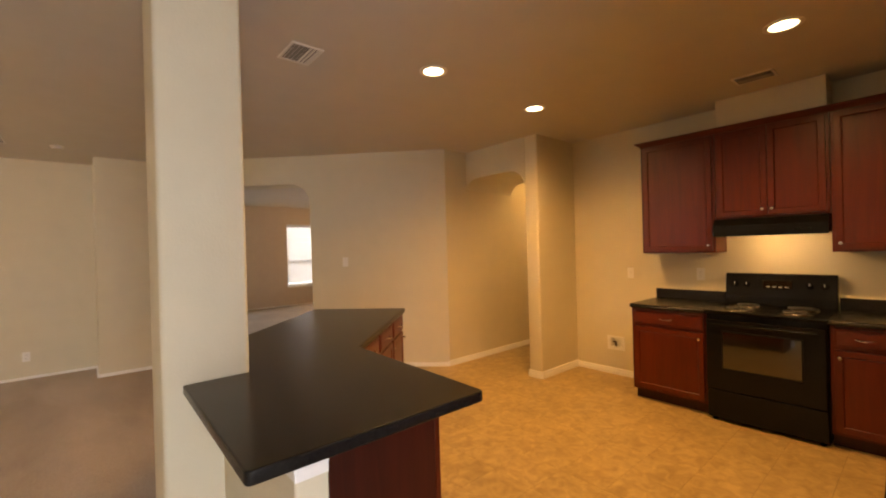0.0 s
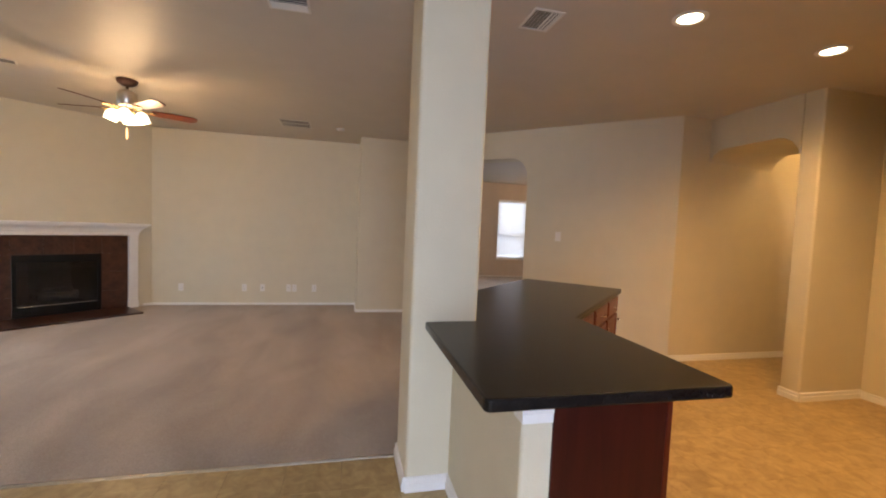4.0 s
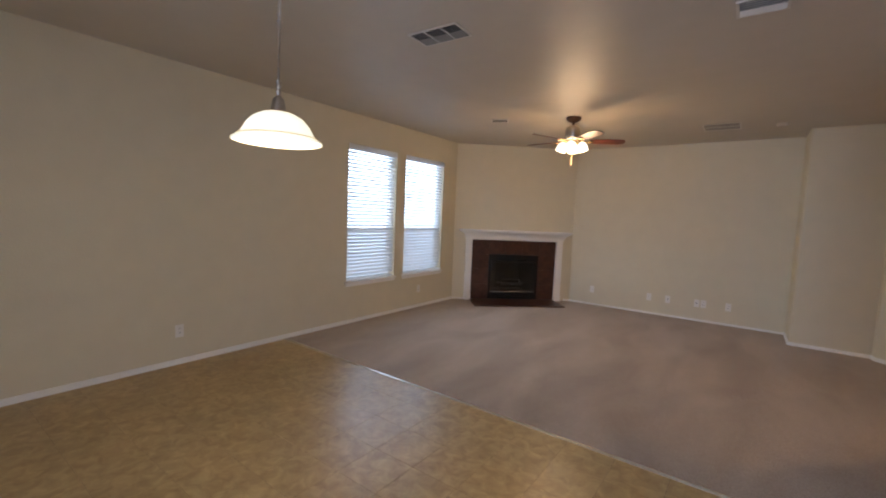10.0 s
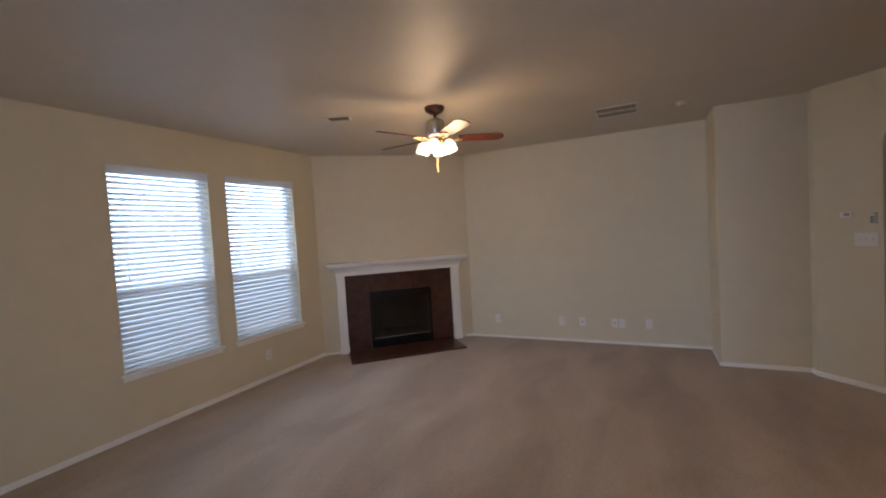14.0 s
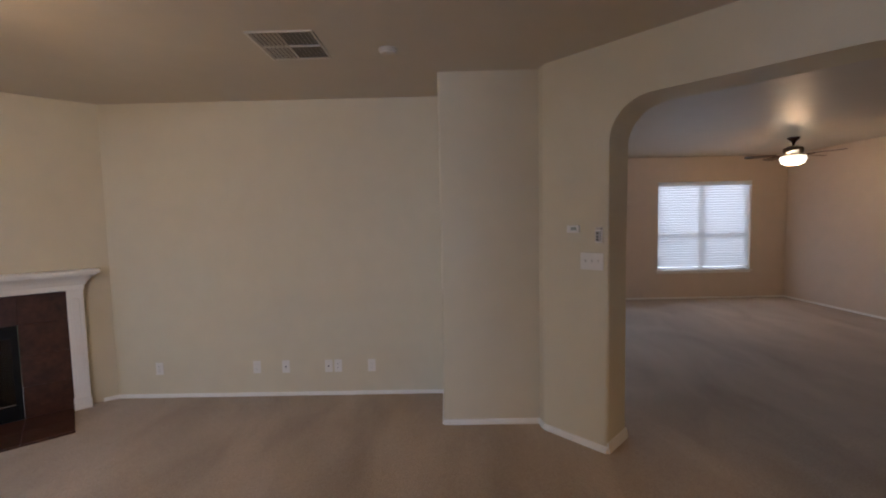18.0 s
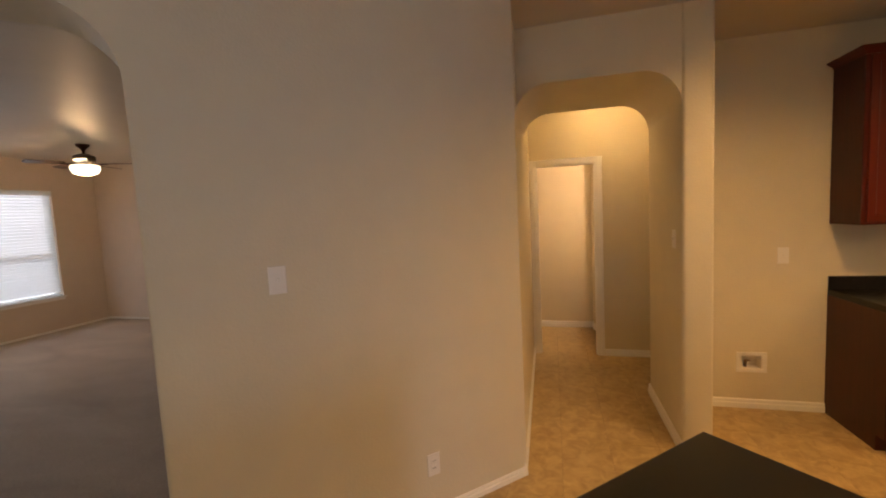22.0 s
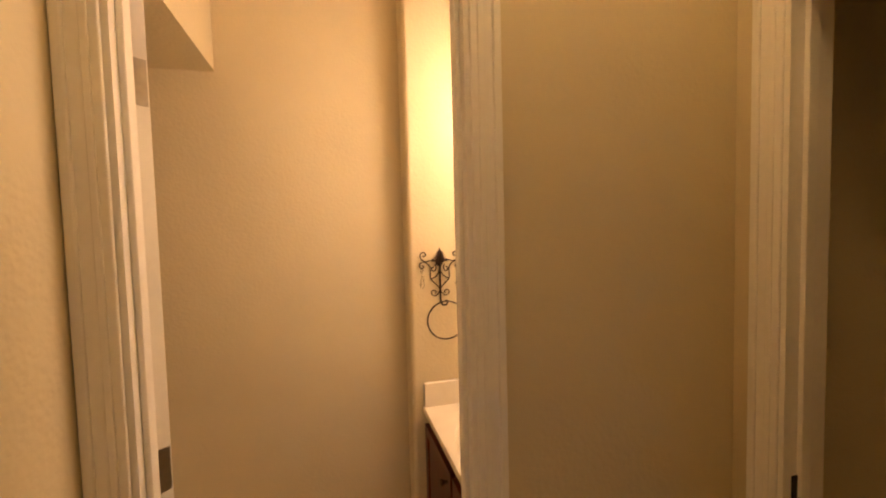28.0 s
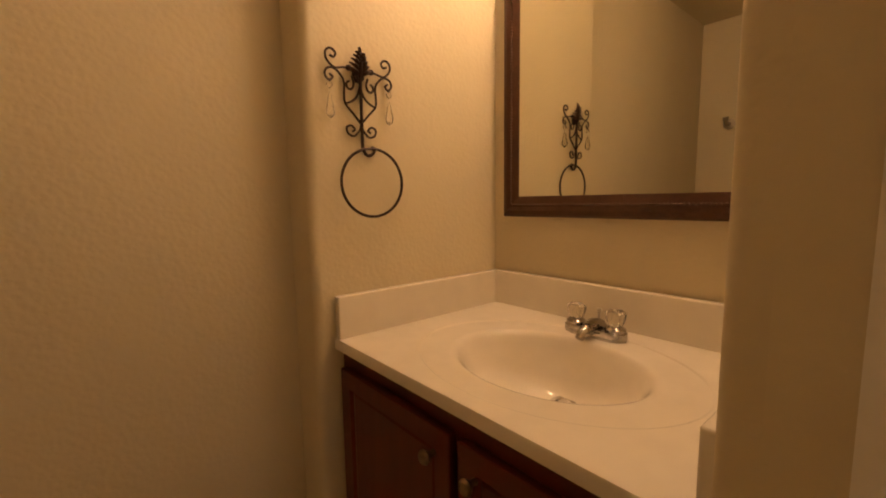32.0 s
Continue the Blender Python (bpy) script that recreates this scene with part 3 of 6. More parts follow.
block("wall_bump", [(4.69, 4.13), (5.448, 4.13), (5.463, 4.03), (5.9, 4.4), (5.3, 4.99), (4.69, 4.99)], 0, H, WALL,
      "cream painted wall box standing out from the far wall", [0.02, 0.0, 0.02, 0, 0, 0])
block("wall_partition", [(8.441, 0.29), (9.345, 0.29), (9.345, 0.464), (8.441, 0.464)], 0, H, WALL,
      "cream painted wall end with rounded corners beside the hall", [0.022, 0, 0.022, 0.022])
block("wall_partition_return", [(9.175, 0.0), (9.345, 0.0), (9.345, 0.291), (9.175, 0.291)], 0, H, PLASTER, "cream painted wall return in the hall")
block("wall_vanity_end", [(11.205, 0.0), (11.34, 0.0), (11.34, 0.735), (11.205, 0.735)], 0, H, PLASTER,
      "textured cream wall end beside the vanity with a rounded corner", [0, 0, 0, 0.022])
block("wall_bath_return", [(10.302, 0.112), (10.383, 0.112), (10.383, 0.774), (10.302, 0.774)], 0, H, PLASTER,
      "textured cream wall return at the bathroom opening with a rounded corner", [0, 0, 0.016, 0])
block("bath_soffit", [(10.352, 1.472), (11.319, 1.472), (11.319, 2.259), (10.352, 2.259)], 2.18, H - 0.001, PLASTER,
      "cream painted dropped soffit below the bathroom ceiling", [0.015, 0.015, 0, 0])
COL = [(4.85, -0.39), (5.21, -0.39), (5.21, -0.03), (4.85, -0.03)]
block("column", COL, 0, H, WALL, "square cream painted column with rounded corners", [0.022] * 4)

# the deep rounded passage into the hall
bm = bmesh.new()
y0, y1, top, r = 0.463, 1.446, 2.375, 0.22
pts = [(y0, top - r)]
pts += [(y0 + r - r * math.cos(k * math.pi / 24), top - r + r * math.sin(k * math.pi / 24)) for k in range(1, 13)]
pts += [(y1 - r + r * math.sin(k * math.pi / 24), top - r + r * math.cos(k * math.pi / 24)) for k in range(0, 13)]
pts += [(y1, H), (y0, H)]
lo = [bm.verts.new((8.441, y, z)) for y, z in pts]
hi = [bm.verts.new((9.345, y, z)) for y, z in pts]
bm.faces.new(lo)
bm.faces.new(hi[::-1])
for i in range(len(pts)):
    j = (i + 1) % len(pts)
    bm.faces.new((lo[i], lo[j], hi[j], hi[i]))
lips = [e for e in bm.edges if abs(e.verts[0].co.x - e.verts[1].co.x) < 1e-6 and all(v.co.z <= top + 1e-4 for v in e.verts)]
bmesh.ops.bevel(bm, geom=lips, offset=0.02, segments=4, profile=0.5, affect="EDGES")
tagged(part("hall_arch", bm, WALL, smooth=True), "cream painted arched passage ceiling with rounded corners", "arch", kind="structure")

bm = cube(-0.3, 11.7, -4.9, 9.3, H, H + 0.12)
tagged(part("ceiling", bm, CEIL), "beige painted textured ceiling", "ceiling", kind="structure")

for run, s0, s1 in ((RUN_WINDOW, 0, None), (RUN_FAR, 0, None), (RUN_DIAG, 0, 1.764), (RUN_DIAG, 3.199, None), (RUN_RANGE, 2.37, None),
                    (RUN_HALL, 0, None), (RUN_END, 0.0, 0.605), (RUN_FRONT, 0, None), (RUN_SIDE, 0, None), (RUN_CLOSET, 0.0, 0.095),
                    (RUN_FIRE, 0, 0.11), (RUN_FIRE, 1.94, None),
                    (((0, -4.6), (5.3, -4.6)), 0, 3.3), (((0, -4.6), (5.3, -4.6)), 5.1, None), (((5.3, -4.6), (5.3, -3.05)), 0, None)):
    baseboard(*run, s0, s1, 0.036 if run in (RUN_FAR, RUN_FRONT, RUN_SIDE, RUN_FIRE) else 0.05 if run in (RUN_WINDOW, RUN_DIAG) else 0.07)
for a, b in (((5.448, 4.13), (4.69, 4.13)), ((5.463, 4.03), (5.448, 4.13)), ((4.69, 4.13), (4.69, 4.745)), ((8.441, 0.29), (8.441, 0.464)), ((9.173, 0.29), (8.441, 0.29)),
             ((8.441, 0.464), (9.345, 0.464)), ((4.85, -0.39), (4.85, -0.03)), ((5.085, -0.39), (4.85, -0.39)), ((4.85, -0.03), (5.1, -0.03)),
             ((11.32, 0.735), (11.32, 2.26)), ((11.205, 0.668), (11.205, 0.735)), ((11.205, 0.735), (11.32, 0.735)), ((9.345, 0.464), (9.345, 0.11)), ((9.29, -0.75), (10.236, -0.75))):
    # runs here are given with the room at the left
    baseboard(a, b, h=0.045 if a[1] > 4 else 0.08)
for q in ((1.764, 0), (3.199, 1)):
    m = frame_of(*RUN_DIAG)
    pa, pb = m @ Vector((q[0], 0, 0)), m @ Vector((q[0], 0.30, 0))
    if q[1]:
        baseboard(pb.xy, pa.xy)
    else:
        baseboard(pa.xy, pb.xy)

# ------------------------------------------------------------------ ground and floors
bm = bmesh.new()
bmesh.ops.create_grid(bm, x_segments=8, y_segments=8, size=400)
g = part("ground", bm, GRASS)
g.location = (4, 2, -0.25)
tagged(g, "mown green lawn round the house", "ground", kind="structure")
bm = cube(-0.3, 11.7, -4.9, 9.3, -0.2, -0.0022)
tagged(part("floor", bm, GROUT), "dark seams of the floor under the vinyl squares", "floor", kind="structure")

CARPET_LINE = 5.36
bm = bmesh.new()
prism(bm, [(-0.05, -0.03), (4.85, -0.03), (5.35, 0.0), (7.45, 2.09), (11.4, 2.6), (11.4, 9.1), (5.0, 9.1), (5.0, 5.05), (-0.05, 5.05)], -0.005, 0.004)
tagged(part("carpet", bm, CARPET), "taupe cut-pile carpet with soft tread marks", "carpet", kind="structure")

bm = bmesh.new()
prof = [(-0.016, 0.0), (-0.012, 0.006), (0, 0.009), (0.012, 0.006), (0.016, 0.0)]
lo = [bm.verts.new((0.0, -0.035 + y, z)) for y, z in prof]
hi = [bm.verts.new((4.84, -0.035 + y, z)) for y, z in prof]
for i in range(4):
    bm.faces.new((lo[i], lo[i + 1], hi[i + 1], hi[i]))
bm.faces.new(lo[::-1])
bm.faces.new(hi)
bm.faces.new((lo[0], hi[0], hi[4], lo[4]))
tagged(part("threshold_strip", bm, STRIP), "pale metal strip between carpet and vinyl floor", "floor strip")


# ------------------------------------------------------------------ cabinet work
def panel_door(parent, x0, x1, z0, z1, y=0.0, material=None, name="door", rail=0.055, label=""):
    """A framed door with a sunken flat panel, its face towards -y."""
    bm = cube(x0, x1, y - 0.020, y - 0.001, z0, z1, 0.0025, 2)
    bm.faces.ensure_lookup_table()
    f = max((f for f in bm.faces if f.normal.y < -0.9), key=lambda f: f.calc_area())
    bmesh.ops.inset_region(bm, faces=[f], thickness=rail, depth=0)
    bmesh.ops.inset_region(bm, faces=[f], thickness=0.009, depth=-0.0075)
    bmesh.ops.inset_region(bm, faces=[f], thickness=0.010, depth=0.002)
    return part(name, bm, material or CHERRY, parent, label)


def drawer_front(parent, x0, x1, z0, z1, y=0.0, pull=True):
    bm = cube(x0, x1, y - 0.020, y - 0.001, z0, z1, 0.003, 2)
    bm.faces.ensure_lookup_table()
    f = max((f for f in bm.faces if f.normal.y < -0.9), key=lambda f: f.calc_area())
    bmesh.ops.inset_region(bm, faces=[f], thickness=0.014, depth=0.0)
    bmesh.ops.inset_region(bm, faces=[f], thickness=0.006, depth=0.003)
    d = part("drawer", bm, CHERRY_H, parent)
    if pull:
        c, z = (x0 + x1) / 2, (z0 + z1) / 2
        h = bmesh.new()
        tube(h, [(c - 0.048, y - 0.020, z), (c - 0.048, y - 0.034, z), (c - 0.03, y - 0.046, z - 0.003), (c, y - 0.050, z - 0.005), (c + 0.03, y - 0.046, z - 0.003), (c + 0.048, y - 0.034, z), (c + 0.048, y - 0.020, z)],
             [0.007, 0.0055, 0.005, 0.006, 0.005, 0.0055, 0.007], 8)
        part("handle", h, CHROME, d, "arched chrome bar pull", smooth=True)
    return d


def knob(parent, x, z, y=-0.020, r=0.014, metal=CHROME, label="small round chrome knob"):
    bm = lathe(bmesh.new(), [(0, 0), (0.006, 0), (0.005, 0.010), (r * 0.75, 0.016), (r, 0.022), (r * 0.8, 0.028), (0, 0.030)], 16,
               Matrix.Translation((x, y, z)) @ Matrix.Rotation(radians(90), 4, "X"))
    return part("knob", bm, metal, parent, label, smooth=True)


def base_unit(m, w, d, label, drawer=True, doors=1, knob_side=1, end=False, group="kitchen base cabinets", hollow=False):
    """A floor cabinet: local x along the run, front at y = 0 facing -y, floor at z = 0."""
    t = thing("base_cabinet", m, label, "cabinet", group)
    bm = bmesh.new()
    if hollow:
        # open above, for the sink bowls
        for x0, x1, y0, y1, z0, z1 in ((0, w, 0, 0.02, 0.10, 0.872), (0, w, d - 0.012, d, 0.10, 0.872), (0, 0.018, 0.0202, d - 0.0122, 0.10, 0.872),
                                       (w - 0.018, w, 0.0202, d - 0.0122, 0.10, 0.872), (0.0182, w - 0.0182, 0.0202, d - 0.0122, 0.10, 0.12)):
            box(bm, x0, x1, y0, y1, z0, z1)
    else:
        box(bm, 0, w, 0, d, 0.10, 0.872)
    part("body", bm, CHERRY, t)
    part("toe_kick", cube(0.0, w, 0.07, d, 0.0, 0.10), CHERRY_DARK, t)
    if end:
        bm = bmesh.new()
        pts = [(0.07, 0.0), (0.07, 0.10), (0.0, 0.10), (0.0, 0.872), (d, 0.872), (d, 0.0)]
        lo = [bm.verts.new((-0.006, y, z)) for y, z in pts]
        hi = [bm.verts.new((-0.0005, y, z)) for y, z in pts]
        bm.faces.new(lo)
        bm.faces.new(hi[::-1])
        for i in range(6):
            bm.faces.new((lo[i], lo[(i + 1) % 6], hi[(i + 1) % 6], hi[i]))
        part("end_panel", bm, CHERRY_DARK, t, "dark cherry end panel")
    g = 0.022
    top = 0.70 if drawer else 0.855
    if drawer:
        drawer_front(t, g, w - g, 0.722, 0.855)
    n = doors
    for k in range(n):
        x0, x1 = g + (w - 2 * g) * k / n + 0.002 * k, g + (w - 2 * g) * (k + 1) / n - 0.002 * (n - 1 - k)
        p = panel_door(t, x0, x1, 0.125, top)
        side = knob_side if n == 1 else (1 if k == 0 else -1)
        knob(p, (x1 - 0.03) if side > 0 else (x0 + 0.03), top - 0.05)
    return t


def wall_unit(m, w, d, z0, z1, label, doors=1, knob_side=1, end=False):
    t = thing("wall_cabinet", m, label, "cabinet", "kitchen wall cabinets")
    part("body", cube(0, w, 0, d, z0, z1, 0.002), CHERRY, t)
    if end:
        part("end_panel", cube(-0.006, -0.0005, 0, d, z0, z1), CHERRY_DARK, t, "dark cherry end panel")
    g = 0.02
    for k in range(doors):
        x0, x1 = g + (w - 2 * g) * k / doors + 0.002 * k, g + (w - 2 * g) * (k + 1) / doors - 0.002 * (doors - 1 - k)
        p = panel_door(t, x0, x1, z0 + 0.018, z1 - 0.02)
        side = knob_side if doors == 1 else (1 if k == 0 else -1)
        knob(p, (x1 - 0.03) if side > 0 else (x0 + 0.03), z0 + 0.065)
    return t


RW = 9.171
# range wall, lower run
base_unit(pose(8.60, -0.670, 0, 0, 0, -90), 0.630, RW - 8.60, "cherry-stained base cabinet with one drawer beside the range", end=True, knob_side=1)
base_unit(pose(8.60, -2.070, 0, 0, 0, -90), 0.360, RW - 8.60, "narrow cherry-stained base cabinet between range and corner", knob_side=-1)
# sink run, facing the other way
SX = [8.598, 8.02, 7.42, 6.38, 5.98, 5.58]
for k in range(5):
    x1, x0 = SX[k], SX[k + 1]
    yf = -2.462 - 0.02 * (8.57 - (x0 + x1) / 2)
    base_unit(pose(x1, yf, 0, 0, 0, 180), x1 - x0 - 0.002, yf + 3.045, "cherry-stained base cabinet under the sink counter", drawer=True, doors=2 if x1 - x0 > 0.55 else 1, end=False, hollow=k == 2)
# upper run
wall_unit(pose(8.87, -0.670, 0, 0, 0, -90), 0.634, RW - 8.87, 1.38, 2.44, "tall cherry-stained wall cabinet with one panelled door", end=True, knob_side=1)
wall_unit(pose(8.87, -1.308, 0, 0, 0, -90), 0.752, RW - 8.87, 1.672, 2.44, "short cherry-stained two-door wall cabinet above the hood", doors=2)
wall_unit(pose(8.87, -2.064, 0, 0, 0, -90), 0.660, RW - 8.87, 1.38, 2.44, "wide cherry-stained wall cabinet in the corner", knob_side=-1)
wall_unit(pose(8.848, -2.728, 0, 0, 0, 180), 0.56, 0.32, 1.38, 2.44, "cherry-stained wall cabinet over the sink counter", knob_side=1)
wall_unit(pose(8.286, -2.728, 0, 0, 0, 180), 0.726, 0.32, 1.38, 2.44, "cherry-stained wall cabinet over the sink counter", doors=2)

# crown along the top of the wall cabinets
CR = [(0.0, 0.0), (0.006, 0.0), (0.012, 0.012), (0.034, 0.030), (0.046, 0.036), (0.046, 0.046), (0.0, 0.046)]
path = [(9.171, -0.668), (8.868, -0.668), (8.868, -2.726), (7.558, -2.726), (7.558, -3.048)]
norms = [(0, 1), (-1, 1), (-1, 1), (-1, 1), (-1, 0)]
bm = bmesh.new()
rings = [[bm.verts.new((px + nx * o, py + ny * o, 2.428 + z)) for o, z in CR] for (px, py), (nx, ny) in zip(path, norms)]
for a, b in zip(rings, rings[1:]):
    for i in range(len(CR)):
        j = (i + 1) % len(CR)
        bm.faces.new((a[i], a[j], b[j], b[i]))
bm.faces.new(rings[0])
bm.faces.new(rings[-1][::-1])
tagged(part("crown_moulding", bm, CHERRY_H), "cherry-stained crown moulding along the wall cabinets", "moulding")

ob = part("duct_chase", cube(8.90, 9.172, -2.05, -1.312, 2.442, H - 0.001, 0.006), WALL)
tagged(ob, "cream painted duct box above the hood cabinet", "duct box")


def counter(name, pieces, edges, label, splashes=()):
    t = thing(name, Matrix.Identity(4), label, "countertop")
    for p in pieces:
        part("top", prism(bmesh.new(), p, 0.873, 0.911), LAMINATE, t)
    for e in edges:
        part("nosing", tube(bmesh.new(), [(*q, 0.892) for q in e], 0.019, 12), LAMINATE, t, smooth=True)
    for s in splashes:
        part("backsplash", cube(*s, 0.004), LAMINATE, t)
    return t


counter("countertop", [[(8.566, -1.302), (9.171, -1.302), (9.171, -0.664), (8.566, -0.664)]], [[(8.568, -1.302), (8.568, -0.664)]],
        "charcoal laminate countertop beside the range", [(9.148, 9.171, -1.302, -0.664, 0.912, 1.008)])
counter("countertop", [[(8.566, -2.432), (9.171, -2.432), (9.171, -2.068), (8.566, -2.068)], [(7.318, -3.048), (9.171, -3.048), (9.171, -2.432), (8.566, -2.432), (7.318, -2.459)],
                       [(6.472, -2.527), (7.318, -2.527), (7.318, -2.459), (6.472, -2.476)], [(6.472, -3.048), (7.318, -3.048), (7.318, -2.967), (6.472, -2.967)],
                       [(5.56, -3.048), (6.472, -3.048), (6.472, -2.476), (5.56, -2.494)]],
        [[(8.568, -2.068), (8.568, -2.434), (8.55, -2.434), (7.318, -2.461), (6.472, -2.478), (5.562, -2.496), (5.562, -3.04)]], "charcoal laminate corner countertop with the sink",
        [(9.148, 9.171, -3.025, -2.068, 0.912, 1.008), (5.56, 9.171, -3.048, -3.025, 0.912, 1.008)])

# double sink
sk = thing("kitchen_sink", pose(6.895, -2.747, 0.911), "stainless steel double-bowl drop-in sink", "sink")
bm = bmesh.new()
out = rounded([(-0.435, -0.232), (0.435, -0.232), (0.435, 0.232), (-0.435, 0.232)], [0.045] * 4, 6)
inn = rounded([(-0.397, -0.187), (0.397, -0.187), (0.397, 0.197), (-0.397, 0.197)], [0.05] * 4, 6)
loops = [[bm.verts.new((x, y, z)) for x, y in line] for line, z in ((out, 0.0005), (out, 0.006), (inn, 0.006), (inn, 0.001))]
for a, b in zip(loops, loops[1:]):
    for i in range(len(out)):
        j = (i + 1) % len(out)
        bm.faces.new((a[i], a[j], b[j], b[i]))
part("rim", bm, STEEL, sk)
part("divider", cube(-0.02, 0.02, -0.186, 0.196, 0.0005, 0.0062, 0.002), STEEL, sk)
part("rim_edge", tube(bmesh.new(), [(x, y, 0.0055) for x, y in out], 0.0042, 6, True), CHROME, sk, smooth=True)
for cx in (-0.2075, 0.2075):
    bm = bmesh.new()
    pts = rounded([(cx - 0.19, -0.187), (cx + 0.19, -0.187), (cx + 0.19, 0.197), (cx - 0.19, 0.197)], [0.05] * 4, 6)
    lip = [bm.verts.new((x, y, 0.003)) for x, y in pts]
    low = [bm.verts.new((cx + (x - cx) * 0.94, 0.005 + (y - 0.005) * 0.94, -0.15)) for x, y in pts]
    flo = [bm.verts.new((cx + (x - cx) * 0.84, 0.005 + (y - 0.005) * 0.84, -0.172)) for x, y in pts]
    n = len(pts)
    for i in range(n):
        j = (i + 1) % n
        bm.faces.new((lip[i], lip[j], low[j], low[i]))
        bm.faces.new((low[i], low[j], flo[j], flo[i]))
    bm.faces.new(flo)
    part("bowl", bm, STEEL, sk, smooth=True)
    part("drain", lathe(bmesh.new(), [(0, -0.170), (0.03, -0.169), (0.042, -0.167), (0.044, -0.171)], 20, Matrix.Translation((cx, 0.01, 0))), CHROME, sk, smooth=True)
    bm = bmesh.new()
    tube(bm, [(*p, 0.0055) for p in rounded([(cx - 0.188, -0.185), (cx + 0.188, -0.185), (cx + 0.188, 0.195), (cx - 0.188, 0.195)], [0.05] * 4, 6)], 0.0035, 6, True)
    part("bowl_edge", bm, CHROME, sk, smooth=True)

# ------------------------------------------------------------------ range and hood
rg = thing("range", pose(8.545, -1.3065, 0, 0, 0, -90), "black freestanding electric range with coil burners", "range")
RWD = 0.757
part("body", cube(0, RWD, 0.03, 0.60, 0.02, 0.885, 0.004), BLACK_MATTE, rg)
for x in (0.04, RWD - 0.04):
    for y in (0.06, 0.56):
        part("foot", disc(bmesh.new(), 0.018, 0.0, 0.022, 12, Matrix.Translation((x, y, 0))), BLACK_MATTE, rg)
part("storage_drawer", cube(0.004, RWD - 0.004, 0.0, 0.029, 0.035, 0.262, 0.006), BLACK, rg)
part("oven_door", cube(0.004, RWD - 0.004, -0.006, 0.029, 0.270, 0.842, 0.007), BLACK, rg)
part("oven_window", cube(0.125, RWD - 0.140, -0.0085, -0.0065, 0.452, 0.742, 0.0006, 1), OVEN_GLASS, rg, "dark glass oven window")
bm = bmesh.new()
for x0, x1, z0, z1 in ((0.115, RWD - 0.130, 0.742, 0.752), (0.115, RWD - 0.130, 0.442, 0.452), (0.115, 0.125, 0.452, 0.742), (RWD - 0.140, RWD - 0.130, 0.452, 0.742)):
    box(bm, x0, x1, -0.0095, -0.0062, z0, z1)
part("window_trim", bm, BLACK_MATTE, rg)
bm = tube(bmesh.new(), [(0.05, -0.005, 0.805), (0.05, -0.045, 0.808), (RWD / 2, -0.050, 0.810), (RWD - 0.05, -0.045, 0.808), (RWD - 0.05, -0.005, 0.805)], 0.012, 10)
part("oven_handle", bm, BLACK, rg, smooth=True)
part("cooktop", cube(-0.002, RWD + 0.002, -0.012, 0.605, 0.886, 0.914, 0.008, 3), BLACK, rg)
for bx, by, br in ((0.20, 0.155, 0.095), (0.56, 0.155, 0.078), (0.20, 0.42, 0.078), (0.56, 0.42, 0.095)):
    bu = part("burner", lathe(bmesh.new(), [(br + 0.022, 0.9145), (br + 0.018, 0.920), (br + 0.008, 0.918), (br * 0.6, 0.9165), (0, 0.9155)], 28, Matrix.Translation((bx, by, 0))), DRIP, rg, "darkened chrome drip pan", smooth=True)
    pts = []
    for k in range(100):
        a = k / 99 * 4 * 2 * math.pi
        rr = 0.018 + (br - 0.018) * k / 99
        pts.append((bx + rr * math.cos(a), by + rr * math.sin(a), 0.926))
    part("coil", tube(bmesh.new(), pts, 0.0048, 6), COIL, bu, "dark spiral heating coil", smooth=True)
bm = bmesh.new()
pr = [(0.535, 0.912), (0.620, 0.912), (0.620, 1.185), (0.585, 1.190), (0.568, 1.180), (0.540, 0.985)]
lo = [bm.verts.new((0.0, y, z)) for y, z in pr]
hi = [bm.verts.new((RWD, y, z)) for y, z in pr]
bm.faces.new(lo)
bm.faces.new(hi[::-1])
for i in range(6):
    bm.faces.new((lo[i], lo[(i + 1) % 6], hi[(i + 1) % 6], hi[i]))
bmesh.ops.bevel(bm, geom=[e for e in bm.edges], offset=0.006, segments=2, profile=0.5, affect="EDGES")
part("backguard", bm, BLACK, rg)
tilt = Matrix.Rotation(radians(90), 4, "X")
for x in (0.075, 0.165, RWD - 0.165, RWD - 0.075):
    kb = part("control_knob", lathe(bmesh.new(), [(0, 0), (0.026, 0), (0.024, 0.006), (0.019, 0.010), (0.017, 0.024), (0, 0.026)], 18, Matrix.Translation((x, 0.556, 1.095)) @ tilt), BLACK, rg, smooth=True)
    part("pointer", cube(x - 0.002, x + 0.002, 0.5285, 0.530, 1.097, 1.112), PLASTIC, kb)
part("clock_panel", cube(RWD / 2 - 0.10, RWD / 2 + 0.10, 0.546, 0.556, 1.06, 1.135, 0.002), OVEN_GLASS, rg, "dark glass clock panel")
for k in range(4):
    part("button", cube(RWD / 2 - 0.075 + 0.042 * k, RWD / 2 - 0.05 + 0.042 * k, 0.5435, 0.5455, 1.072, 1.082), SHADE_GREY, rg)

